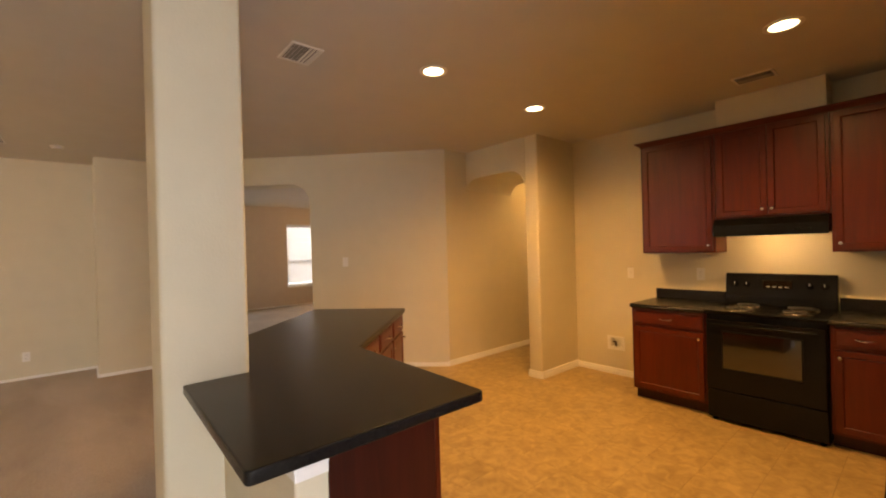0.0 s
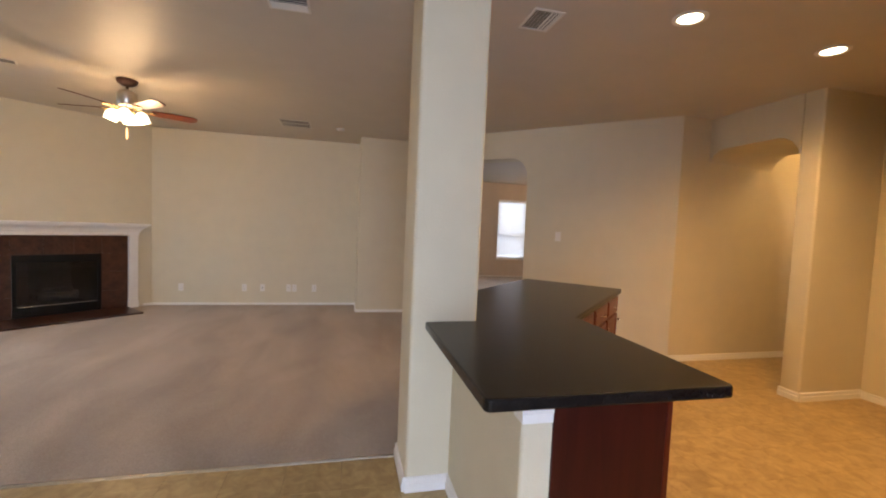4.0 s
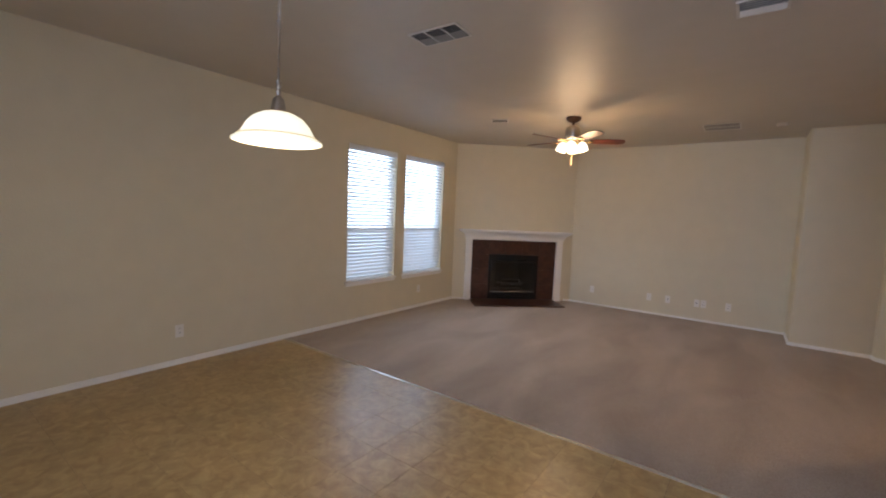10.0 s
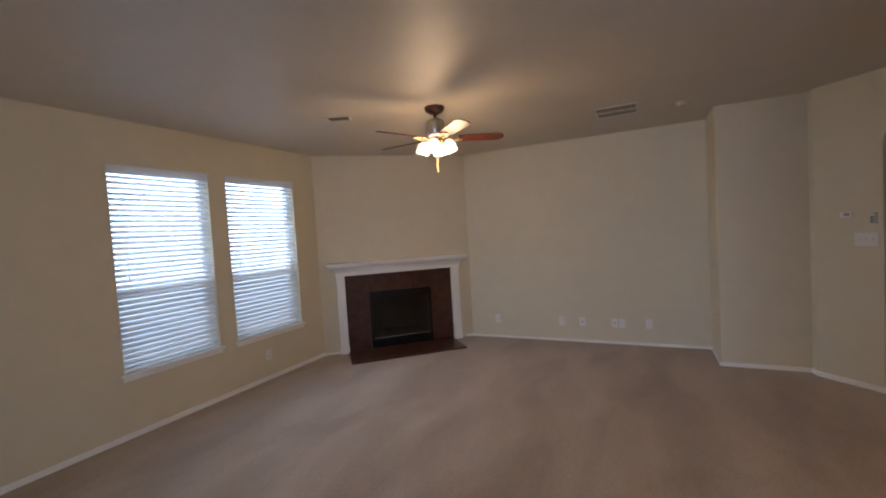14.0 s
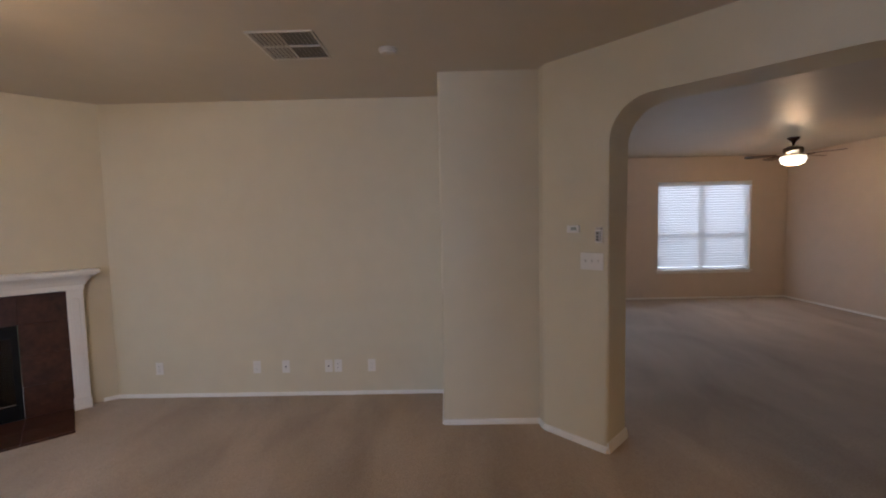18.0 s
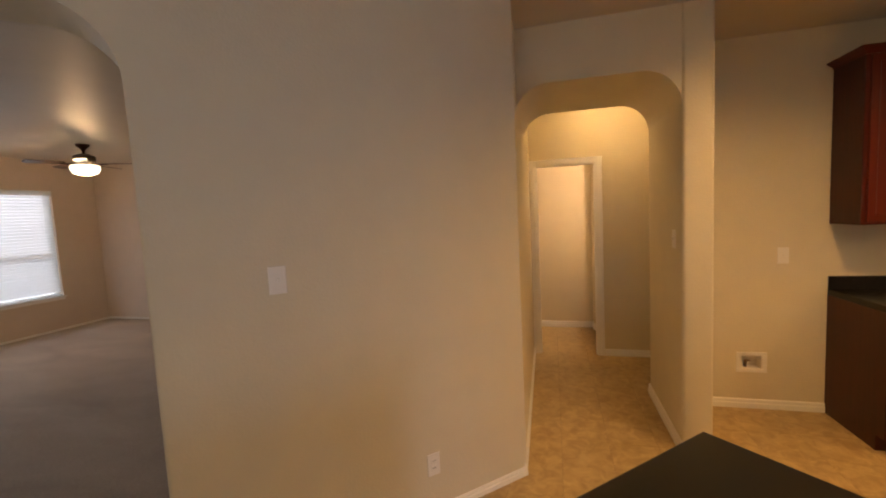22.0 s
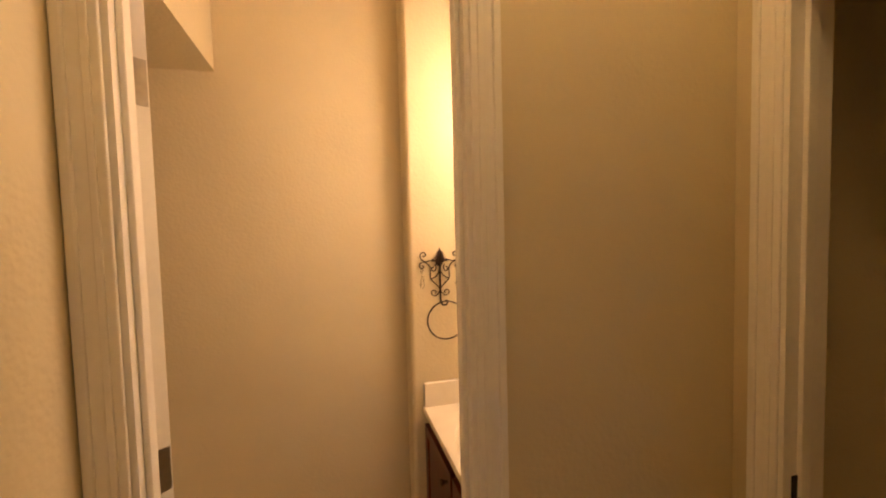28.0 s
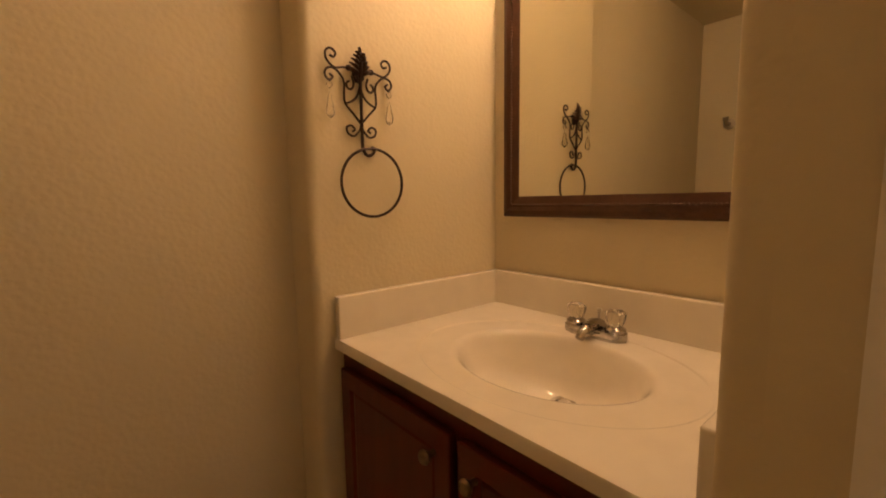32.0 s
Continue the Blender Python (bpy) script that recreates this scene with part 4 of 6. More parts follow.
hd = thing("range_hood", pose(8.775, -1.3105, 0, 0, 0, -90), "black under-cabinet range hood with its light on", "range hood")
bm = bmesh.new()
pr = [(0.0, 1.520), (0.004, 1.610), (0.050, 1.668), (0.393, 1.668), (0.393, 1.533), (0.015, 1.533), (0.015, 1.520)]
lo = [bm.verts.new((0.0, y, z)) for y, z in pr]
hi = [bm.verts.new((0.747, y, z)) for y, z in pr]
bm.faces.new(lo)
bm.faces.new(hi[::-1])
for i in range(7):
    bm.faces.new((lo[i], lo[(i + 1) % 7], hi[(i + 1) % 7], hi[i]))
part("shell", bm, BLACK, hd)
part("filter", cube(0.10, 0.48, 0.04, 0.34, 1.528, 1.5325), STEEL, hd, "metal grease filter")
part("lamp_lens", cube(0.54, 0.68, 0.10, 0.24, 1.5290, 1.5325, 0.001), SHADE, hd, "glowing hood lamp lens")
for k in range(2):
    part("switch", cube(0.55 + 0.06 * k, 0.585 + 0.06 * k, -0.004, 0.003, 1.556, 1.571, 0.001), BLACK_MATTE, hd)

# ------------------------------------------------------------------ peninsula bar
PEN = [(4.922, -1.375), (5.826, -1.375), (5.846, -0.318), (5.2125, -0.046), (5.2125, -0.392), (4.928, -0.392)]
PEN_B = [(5.8465, -0.3165), (6.968, 0.806), (6.332, 1.466), (4.945, 0.075), (4.945, -0.028), (5.2125, -0.028), (5.2125, -0.045)]


def bar_section(pts, joint_a, joint_b):
    """A slab with a rounded nosing, but square where it meets the other section."""
    bm = prism(bmesh.new(), pts, 0.868, 0.911)
    a, d = Vector(joint_a), (Vector(joint_b) - Vector(joint_a)).normalized()
    off = lambda v: abs((v.co.xy - a).cross(d)) > 0.004
    es = [e for e in bm.edges if abs(e.verts[0].co.z - e.verts[1].co.z) < 1e-6 and (off(e.verts[0]) or off(e.verts[1]))]
    bmesh.ops.bevel(bm, geom=es, offset=0.008, segments=4, profile=0.5, affect="EDGES")
    return bm


JOINT = ((5.846, -0.3175), (5.2125, -0.0455))
bm = bar_section(rounded(PEN, [0.02, 0.03, 0, 0, 0, 0], 4), *JOINT)
bt = thing("bar_top", Matrix.Identity(4), "charcoal laminate bar top bent round the column", "countertop")
part("straight_section", bm, LAMINATE, bt)
part("angled_section", bar_section(PEN_B, *JOINT), LAMINATE, bt)
bm = prism(bmesh.new(), rounded([(5.085, -1.283), (5.192, -1.283), (5.192, -0.388), (5.085, -0.388)], [0.015, 0.0, 0, 0]), 0, 0.867)
tagged(part("half_wall", bm, WALL), "cream painted half wall under the bar top", "half wall", kind="structure")
u45, n45 = Vector((0.7071, 0.7071)), Vector((0.7071, -0.7071))


def q45(c, d):
    """A point c along the bend of the bar and d across it, measured from the far end's outer corner."""
    p = Vector((6.332, 1.466)) - u45 * c + n45 * d
    return (p.x, p.y)


bm = prism(bmesh.new(), [q45(0.06, 0.16), q45(0.06, 0.27), q45(1.62, 0.27), q45(1.87, 0.16)], 0, 0.867)
tagged(part("half_wall", bm, WALL), "cream painted half wall under the angled bar top", "half wall", kind="structure")
m = thing("half_wall_cap", Matrix.Identity(4), "small white moulding under the bar top at the half wall's end", "trim", kind="structure")
bm = bmesh.new()
box(bm, 5.074, 5.194, -1.296, -1.200, 0.842, 0.866, 0.003)
box(bm, 5.080, 5.194, -1.290, -1.206, 0.815, 0.842, 0.003)
box(bm, 5.0835, 5.194, -1.2865, -1.212, 0.782, 0.815, 0.003)
part("cap", bm, TRIM, m)
for a, b in (((5.085, -0.388), (5.085, -1.283)), ((5.085, -1.283), (5.192, -1.283)), (q45(0.06, 0.16), q45(1.8, 0.16)), (q45(0.06, 0.27), q45(0.06, 0.16))):
    baseboard(b, a)
pc = thing("peninsula_end_panel", Matrix.Identity(4), "dark cherry end panel under the bar top", "panel")
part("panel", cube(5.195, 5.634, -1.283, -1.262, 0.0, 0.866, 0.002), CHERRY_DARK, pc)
part("edge_strip", cube(5.635, 5.657, -1.285, -1.262, 0.0, 0.866, 0.003), CHERRY, pc)
base_unit(pose(5.66, -1.260, 0, 0, 0, 90), 0.46, 0.465, "cherry-stained base cabinet under the bar facing the kitchen", group="bar cabinets")
base_unit(pose(5.66, -0.798, 0, 0, 0, 90), 0.46, 0.465, "cherry-stained base cabinet under the bar facing the kitchen", group="bar cabinets")
for c0, w in ((1.52, 0.48), (1.03, 0.48), (0.54, 0.48)):
    x, y = q45(c0, 0.885)
    base_unit(pose(x, y, 0, 0, 0, 45), w, 0.61, "cherry-stained base cabinet under the angled bar top", group="bar cabinets")


# ------------------------------------------------------------------ windows and blinds
def screen_mat():
    m = bpy.data.materials.new("insect_screen")
    m.use_nodes = True
    nt = m.node_tree
    nt.nodes.clear()
    out, mix = nt.nodes.new("ShaderNodeOutputMaterial"), nt.nodes.new("ShaderNodeMixShader")
    tr, df = nt.nodes.new("ShaderNodeBsdfTransparent"), nt.nodes.new("ShaderNodeBsdfDiffuse")
    df.inputs[0].default_value = (0.05, 0.055, 0.06, 1)
    mix.inputs[0].default_value = 0.38
    nt.links.new(tr.outputs[0], mix.inputs[1])
    nt.links.new(df.outputs[0], mix.inputs[2])
    nt.links.new(mix.outputs[0], out.inputs[0])
    return m


SCREEN = screen_mat()


def window(name, run, s0, s1, z0, z1, depth, label, mullion=False):
    t = thing(name, frame_of(*run), label, "window", kind="structure")
    y0, y1 = depth - 0.075, depth - 0.02
    f = 0.045
    fr = bmesh.new()
    box(fr, s0, s1, y0, y1, z0, z0 + f)
    box(fr, s0, s1, y0, y1, z1 - f, z1)
    box(fr, s0, s0 + f, y0, y1, z0 + f, z1 - f)
    box(fr, s1 - f, s1, y0, y1, z0 + f, z1 - f)
    part("window_frame", fr, FRAME, t)
    zm = z0 + (z1 - z0) * 0.385
    cols = [(s0 + f, s1 - f)]
    if mullion:
        c = (s0 + s1) / 2
        part("mullion", cube(c - 0.035, c + 0.035, y0 - 0.004, y1, z0 + f, z1 - f), FRAME, t)
        cols = [(s0 + f, c - 0.035), (c + 0.035, s1 - f)]
    for a, b in cols:
        part("meeting_rail", cube(a, b, y0 + 0.004, y1 - 0.004, zm - 0.028, zm + 0.028, 0.003), FRAME, t)
        for za, zb in ((z0 + f, zm - 0.028), (zm + 0.028, z1 - f)):
            p = part("pane", cube(a, b, y0 + 0.026, y0 + 0.030, za, zb), GLASS, t)
            p.visible_shadow = False
        part("insect_screen", cube(a, b, y1 - 0.006, y1 - 0.005, z0 + f, z1 - f if mullion else zm - 0.028), SCREEN, t)
    sill = bmesh.new()
    box(sill, s0 - 0.03, s1 + 0.03, -0.028, y0, z0 - 0.020, z0 + 0.0015, 0.004)
    box(sill, s0 - 0.012, s1 + 0.012, -0.012, 0.001, z0 - 0.060, z0 - 0.020, 0.003)
    part("window_sill", sill, TRIM, t)
    return t


def blind(run, s0, s1, z0, z1, tilt, label, group="window blinds"):
    t = thing("window_blind", frame_of(*run), label, "blind", group)
    a, b = s0 + 0.006, s1 - 0.006
    part("valance", cube(a - 0.004, b + 0.004, -0.012, 0.006, z1 - 0.085, z1 - 0.002, 0.004), SLAT, t)
    part("headrail", cube(a, b, 0.008, 0.062, z1 - 0.055, z1 - 0.003), SLAT, t)
    w, n = 0.025, 4
    bm = bmesh.new()
    top = [[bm.verts.new((x, w * (2 * k / n - 1), 0.004 * (1 - (2 * k / n - 1) ** 2))) for k in range(n + 1)] for x in (a, b)]
    low = [[bm.verts.new((x, w * (2 * k / n - 1), 0.004 * (1 - (2 * k / n - 1) ** 2) - 0.0028)) for k in range(n + 1)] for x in (a, b)]
    for k in range(n):
        bm.faces.new((top[0][k], top[1][k], top[1][k + 1], top[0][k + 1]))
        bm.faces.new((low[0][k + 1], low[1][k + 1], low[1][k], low[0][k]))
    bm.faces.new((top[0][0], low[0][0], low[1][0], top[1][0]))
    bm.faces.new((top[1][n], low[1][n], low[0][n], top[0][n]))
    for e in (0, 1):
        bm.faces.new(top[e] + low[e][::-1])
    first = part("slat", bm, SLAT, t)
    me = first.data
    z, k = z1 - 0.105, 0
    pitch = 0.047
    while z > z0 + 0.045:
        m = Matrix.Translation((0, 0.034, z)) @ Matrix.Rotation(radians(tilt + 1.0 * math.sin(k * 2.3)), 4, "X")
        if k == 0:
            first.matrix_basis = m
        else:
            share("slat", me, t, m)
        z -= pitch
        k += 1
    part("bottom_rail", cube(a, b, 0.012, 0.056, z0 + 0.006, z0 + 0.026, 0.004), SLAT, t)
    for f in (0.12, 0.88):
        x = a + (b - a) * f
        bm = bmesh.new()
        tube(bm, [(x, 0.006, z1 - 0.06), (x, 0.006, z0 + 0.02)], 0.0012, 5)
        tube(bm, [(x, 0.062, z1 - 0.06), (x, 0.062, z0 + 0.02)], 0.0012, 5)
        part("ladder_cord", bm, SLAT, t)
    x = b - 0.10
    part("pull_cord", tube(bmesh.new(), [(x, -0.003, z1 - 0.08), (x, -0.004, z1 - 0.5), (x + 0.004, -0.004, z1 - 0.95)], 0.0016, 5), SLAT, t)
    part("tassel", lathe(bmesh.new(), [(0, 0), (0.008, 0.003), (0.006, 0.03), (0, 0.035)], 10, Matrix.Translation((x + 0.004, -0.004, z1 - 0.985))), PLASTIC, t, smooth=True)
    return t


window("window_1", RUN_WINDOW, *W1, 0.16, "white vinyl single-hung window in the cream wall")
window("window_2", RUN_WINDOW, *W2, 0.16, "white vinyl single-hung window near the fireplace")
window("window_3", RUN_FRONT, 0.675, 2.45, 0.559, 2.257, 0.16, "white vinyl double window in the front room", True)
# out of view, added to let daylight onto the front room carpet
window("window_5", RUN_FRONT, 4.05, 5.45, 0.559, 2.257, 0.16, "unseen white vinyl window assumed beside the front room corner", True)
blind(RUN_WINDOW, *W1, 41, "white slatted blind lowered over the window, half open")
blind(RUN_WINDOW, *W2, 41, "white slatted blind lowered over the window by the fireplace, half open")
blind(RUN_FRONT, 0.675, 2.45, 0.559, 2.257, 59, "wide white slatted blind lowered over the front window")

# sliding glass door at the dining corner's back wall, unseen, added for its daylight
t = thing("window_4", frame_of((0, -4.6), (5.3, -4.6)), "unseen white framed sliding glass door added in the dining wall", "glass door", kind="structure")
for x0, x1 in ((3.3, 3.36), (4.17, 4.23), (5.04, 5.1)):
    part("window_frame", cube(x0, x1, 0.03, 0.09, 0.04, 2.0), FRAME, t)
part("window_sill", cube(3.3, 5.1, 0.03, 0.09, 0.0, 0.04), FRAME, t)
part("window_frame", cube(3.3, 5.1, 0.03, 0.09, 2.0, 2.05), FRAME, t)
for x0, x1 in ((3.36, 4.17), (4.23, 5.04)):
    p = part("pane", cube(x0, x1, 0.058, 0.062, 0.04, 2.0), GLASS, t)
    p.visible_shadow = False

# ------------------------------------------------------------------ fireplace
fm = pose(0, 3.275, 0, 0, 0, math.degrees(math.atan2(1.47, 1.60)))
fp = thing("fireplace", fm, "white wooden mantel with brown tile surround and black firebox", "fireplace")
bm = bmesh.new()
box(bm, 0.09, 2.10, -0.175, 0.0, 1.222, 1.252, 0.004)
box(bm, 0.115, 2.075, -0.150, 0.0, 1.205, 1.222, 0.003)
part("mantel_shelf", bm, TRIM, fp)
bm = bmesh.new()
pr = [(0.0, 1.118), (-0.075, 1.118), (-0.082, 1.13), (-0.090, 1.15), (-0.108, 1.175), (-0.135, 1.195), (-0.145, 1.205), (0.0, 1.205)]
lo = [bm.verts.new((0.20 - (-y - 0.075) * 1.0 if y < -0.01 else 0.20, y, z)) for y, z in pr]
hi = [bm.verts.new((1.99 + (-y - 0.075) * 1.0 if y < -0.01 else 1.99, y, z)) for y, z in pr]
bm.faces.new(lo)
bm.faces.new(hi[::-1])
for i in range(len(pr)):
    j = (i + 1) % len(pr)
    bm.faces.new((lo[i], lo[j], hi[j], hi[i]))
part("cornice", bm, TRIM, fp)
part("frieze", cube(0.205, 1.985, -0.072, 0.0, 1.075, 1.118, 0.003), TRIM, fp)
for x0, x1 in ((0.215, 0.325), (1.862, 1.975)):
    bm = bmesh.new()
    box(bm, x0, x1, -0.068, 0.0, 0.09, 1.075, 0.003)
    box(bm, x0 + 0.03, x1 - 0.03, -0.074, -0.066, 0.14, 1.0, 0.003)
    p = part("pilaster", bm, TRIM, fp)
    part("plinth", cube(x0 - 0.006, x1 + 0.006, -0.078, 0.0, 0.004, 0.10, 0.003), TRIM, p)
part("backing", cube(0.326, 1.861, -0.008, -0.001, 0.82, 1.074), GROUT_FP, fp)
for x0, x1 in ((0.326, 0.64), (1.55, 1.861)):
    part("backing", cube(x0, x1, -0.008, -0.001, 0.0, 0.82), GROUT_FP, fp)


def tiles(parent, x0, x1, z0, z1, nx, nz, flat=False, y=-0.016, gap=0.0022):
    for i in range(nx):
        for j in range(nz):
            a, b = x0 + (x1 - x0) * i / nx + gap / 2, x0 + (x1 - x0) * (i + 1) / nx - gap / 2
            c, d = z0 + (z1 - z0) * j / nz + gap / 2, z0 + (z1 - z0) * (j + 1) / nz - gap / 2
            if flat:
                part("tile", cube(a, b, c, d, 0.006, 0.022, 0.002, 1), TILE_FP, parent)
            else:
                part("tile", cube(a, b, y, -0.0085, c, d, 0.0018, 1), TILE_FP, parent)


tiles(fp, 0.326, 0.645, 0.02, 0.82, 1, 3)
tiles(fp, 1.545, 1.861, 0.02, 0.82, 1, 3)
tiles(fp, 0.326, 1.861, 0.82, 1.074, 5, 1)
hb = part("hearth", cube(0.315, 1.855, -0.60, -0.02, 0.002, 0.012), GROUT_FP, fp)
tiles(fp, 0.317, 1.853, -0.598, -0.022, 5, 2, True)
# firebox: steel face, dark brick hollow, grate and logs
bm = bmesh.new()
box(bm, 0.6462, 1.5438, -0.024, -0.001, 0.715, 0.8192, 0.001)
box(bm, 0.6462, 0.690, -0.022, -0.001, 0.151, 0.715, 0.001)
box(bm, 1.500, 1.5438, -0.022, -0.001, 0.151, 0.715, 0.001)
part("firebox_face", bm, BLACK_MATTE, fp, "black steel fireplace face")
bm = bmesh.new()
box(bm, 0.6462, 1.5438, -0.020, -0.001, 0.020, 0.150, 0.001)
for k in range(5):
    box(bm, 0.668, 1.522, -0.026, -0.018, 0.038 + 0.021 * k, 0.048 + 0.021 * k, 0.001)
part("lower_louvre", bm, BLACK_MATTE, fp, "black louvred lower panel")
part("bright_trim", cube(0.692, 1.498, -0.026, -0.012, 0.152, 0.160, 0.002), CHROME, fp, "polished metal strip")
part("glass_front", cube(0.690, 1.500, -0.014, -0.010, 0.160, 0.715), SMOKED, fp, "smoked glass pane before the logs")
bm = bmesh.new()
pts = [(0.690, 0.0), (1.500, 0.0), (1.32, 0.42), (0.87, 0.42)]
for (ax, ay), (bx, by) in zip(pts[1:], pts[2:] + pts[:1]):
    if ay == 0 and by == 0:
        continue
    v = [bm.verts.new(c) for c in ((ax, ay, 0.15), (bx, by, 0.15), (bx, by, 0.75), (ax, ay, 0.75))]
    bm.faces.new(v)
for z in (0.15, 0.75):
    bm.faces.new([bm.verts.new((x, y, z)) for x, y in pts])
bmesh.ops.remove_doubles(bm, verts=bm.verts, dist=0.0005)
part("firebox", bm, SOOT, fp, "soot-black fireproof hollow")
bm = bmesh.new()
for x in (0.90, 1.0, 1.1, 1.2, 1.3):
    tube(bm, [(x, 0.06, 0.27), (x, 0.08, 0.20), (x, 0.30, 0.20)], 0.007, 6)
tube(bm, [(0.88, 0.12, 0.205), (1.32, 0.12, 0.205)], 0.007, 6)
for x in (0.92, 1.28):
    tube(bm, [(x, 0.12, 0.205), (x, 0.12, 0.151)], 0.007, 6)
part("grate", bm, BLACK_MATTE, fp, "iron log grate", smooth=True)
for a, b, r in (((0.86, 0.20, 0.255), (1.34, 0.17, 0.262), 0.045), ((0.90, 0.12, 0.250), (1.28, 0.10, 0.248), 0.038), ((0.98, 0.24, 0.31), (1.24, 0.07, 0.335), 0.034)):
    A, B = Vector(a), Vector(b)
    pts = [A.lerp(B, k / 8) + Vector((0, 0.006 * math.sin(k * 2.1), 0.005 * math.cos(k * 1.7))) for k in range(9)]
    part("log", tube(bmesh.new(), pts, [r * (0.9 + 0.12 * math.sin(k * 1.9)) for k in range(9)], 10), LOG, fp, "grey-brown ceramic log", smooth=True)


# ------------------------------------------------------------------ ceiling fans and lamps
def bell(r0, r1, h, seg=20, lip=0.0):
    """A tulip glass: narrow at the neck, open at the foot."""
    return [(r0, 0), (r0 * 1.05, -0.02 * h / 0.12), (r0 + (r1 - r0) * 0.55, -0.35 * h), (r0 + (r1 - r0) * 0.8, -0.65 * h), (r1 * 0.96, -0.9 * h), (r1 + lip, -h), (r1 * 0.93, -0.97 * h), (r1 * 0.7, -0.6 * h), (r0 * 0.9, -0.05 * h)]


def blade_mesh(material, length=0.42, start=0.20):
    bm = bmesh.new()
    n = 12
    pts = [(start, -0.052), (start + 0.08, -0.060)]
    pts += [(start + length - 0.065 + 0.065 * math.sin(a), -0.068 * math.cos(a)) for a in [math.pi * k / n for k in range(n + 1)]]
    pts += [(start + 0.08, 0.060), (start, 0.052)]
    prism(bm, pts, -0.003, 0.004, bevel=0.0015, seg=1)
    me = bpy.data.meshes.new("blade")
    bmesh.ops.recalc_face_normals(bm, faces=bm.faces)
    bm.to_mesh(me)
    bm.free()
    me.materials.append(material)
    return me


def iron_mesh(material):
    bm = bmesh.new()
    for s in (-1, 1):
        tube(bm, [(0.085, s * 0.012, 0.0), (0.13, s * 0.034, -0.012), (0.18, s * 0.036, -0.010), (0.22, s * 0.022, -0.007), (0.25, s * 0.004, -0.0065)], 0.0055, 6)
    box(bm, 0.18, 0.235, -0.04, 0.04, -0.009, -0.004, 0.002)
    me = bpy.data.meshes.new("blade_iron")
    bmesh.ops.recalc_face_normals(bm, faces=bm.faces)
    bm.to_mesh(me)
    bm.free()
    me.shade_smooth()
    me.materials.append(material)
    return me


fan = thing("ceiling_fan", pose(2.34, 2.35, H), "ceiling fan with cherry blades, brass arms and lit tulip glasses", "ceiling fan")
part("canopy", lathe(bmesh.new(), [(0, 0), (0.088, 0), (0.092, -0.010), (0.082, -0.038), (0.045, -0.062), (0.014, -0.07)], 28), BRONZE, fan, smooth=True)
part("downrod", lathe(bmesh.new(), [(0.012, -0.066), (0.012, -0.11)], 14), BRONZE, fan, smooth=True)
part("motor_housing", lathe(bmesh.new(), [(0, -0.098), (0.03, -0.100), (0.050, -0.108), (0.078, -0.125), (0.088, -0.15), (0.090, -0.235), (0.075, -0.262), (0.060, -0.272), (0.058, -0.29)], 32), NICKEL, fan, smooth=True)
part("switch_housing", lathe(bmesh.new(), [(0.05, -0.29), (0.062, -0.296), (0.062, -0.33), (0.045, -0.345), (0.02, -0.36), (0, -0.362)], 28), BRASS, fan, smooth=True)
bme, ime = blade_mesh(BLADE), iron_mesh(BRASS)
for k in range(5):
    m = pose(0, 0, -0.285, 0, 0, 30 + 72 * k)
    arm = share("blade_iron", ime, fan, m)
    share("blade", bme, arm, pose(0, 0, 0.001, -13, 0, 0))
for k in range(4):
    a = 14 + 90 * k
    m = pose(0.045 * math.cos(radians(a)), 0.045 * math.sin(radians(a)), -0.285, 0, 0, a)
    bm = tube(bmesh.new(), [(0, 0, 0), (0.03, 0, 0.008), (0.045, 0, 0.0), (0.053, 0, -0.018)], 0.007, 8)
    arm = part("lamp_arm", bm, BRASS, fan, smooth=True)
    arm.matrix_basis = m
    TULIP = [(0.020, 0.0), (0.030, -0.008), (0.048, -0.026), (0.058, -0.050), (0.060, -0.072), (0.056, -0.094), (0.059, -0.108), (0.055, -0.106), (0.052, -0.094), (0.055, -0.070), (0.044, -0.028), (0.018, -0.004)]
    bm = lathe(bmesh.new(), TULIP, 24, pose(0.056, 0, -0.020, 0, -19, 0))
    part("lamp_glass", bm, SHADE, arm, "lit white tulip glass", smooth=True)
bm = bmesh.new()
tube(bm, [(0, 0, -0.355), (0, 0.002, -0.475)], 0.0018, 6)
chain = part("pull_chain", bm, BRASS, fan, smooth=True)
part("fob", lathe(bmesh.new(), [(0, -0.585), (0.008, -0.580), (0.0095, -0.565), (0.007, -0.52), (0.009, -0.485), (0.005, -0.472), (0, -0.470)], 10), FOB, chain, "turned tan wooden fob", smooth=True)

fan2 = thing("ceiling_fan", pose(9.87, 7.2, H), "low ceiling fan with dark blades and a lit glass bowl", "ceiling fan")
part("canopy", lathe(bmesh.new(), [(0, 0), (0.075, 0), (0.075, -0.02), (0.03, -0.06), (0.016, -0.09), (0.016, -0.13)], 24), BRONZE, fan2, smooth=True)
part("motor_housing", lathe(bmesh.new(), [(0, -0.12), (0.06, -0.125), (0.12, -0.155), (0.125, -0.21), (0.10, -0.25), (0.08, -0.28)], 28), TARNISH, fan2, smooth=True)
part("light_bowl", lathe(bmesh.new(), [(0.145, -0.275), (0.160, -0.295), (0.158, -0.335), (0.135, -0.375), (0.08, -0.398), (0, -0.405)], 28), SHADE, fan2, "lit frosted glass bowl", smooth=True)
bme, ime = blade_mesh(BLADE_DARK, 0.40), iron_mesh(BRONZE)
for k in range(5):
    arm = share("blade_iron", ime, fan2, pose(0, 0, -0.255, 0, 0, 14 + 72 * k))
    share("blade", bme, arm, pose(0, 0, 0.001, 10, 0, 0))

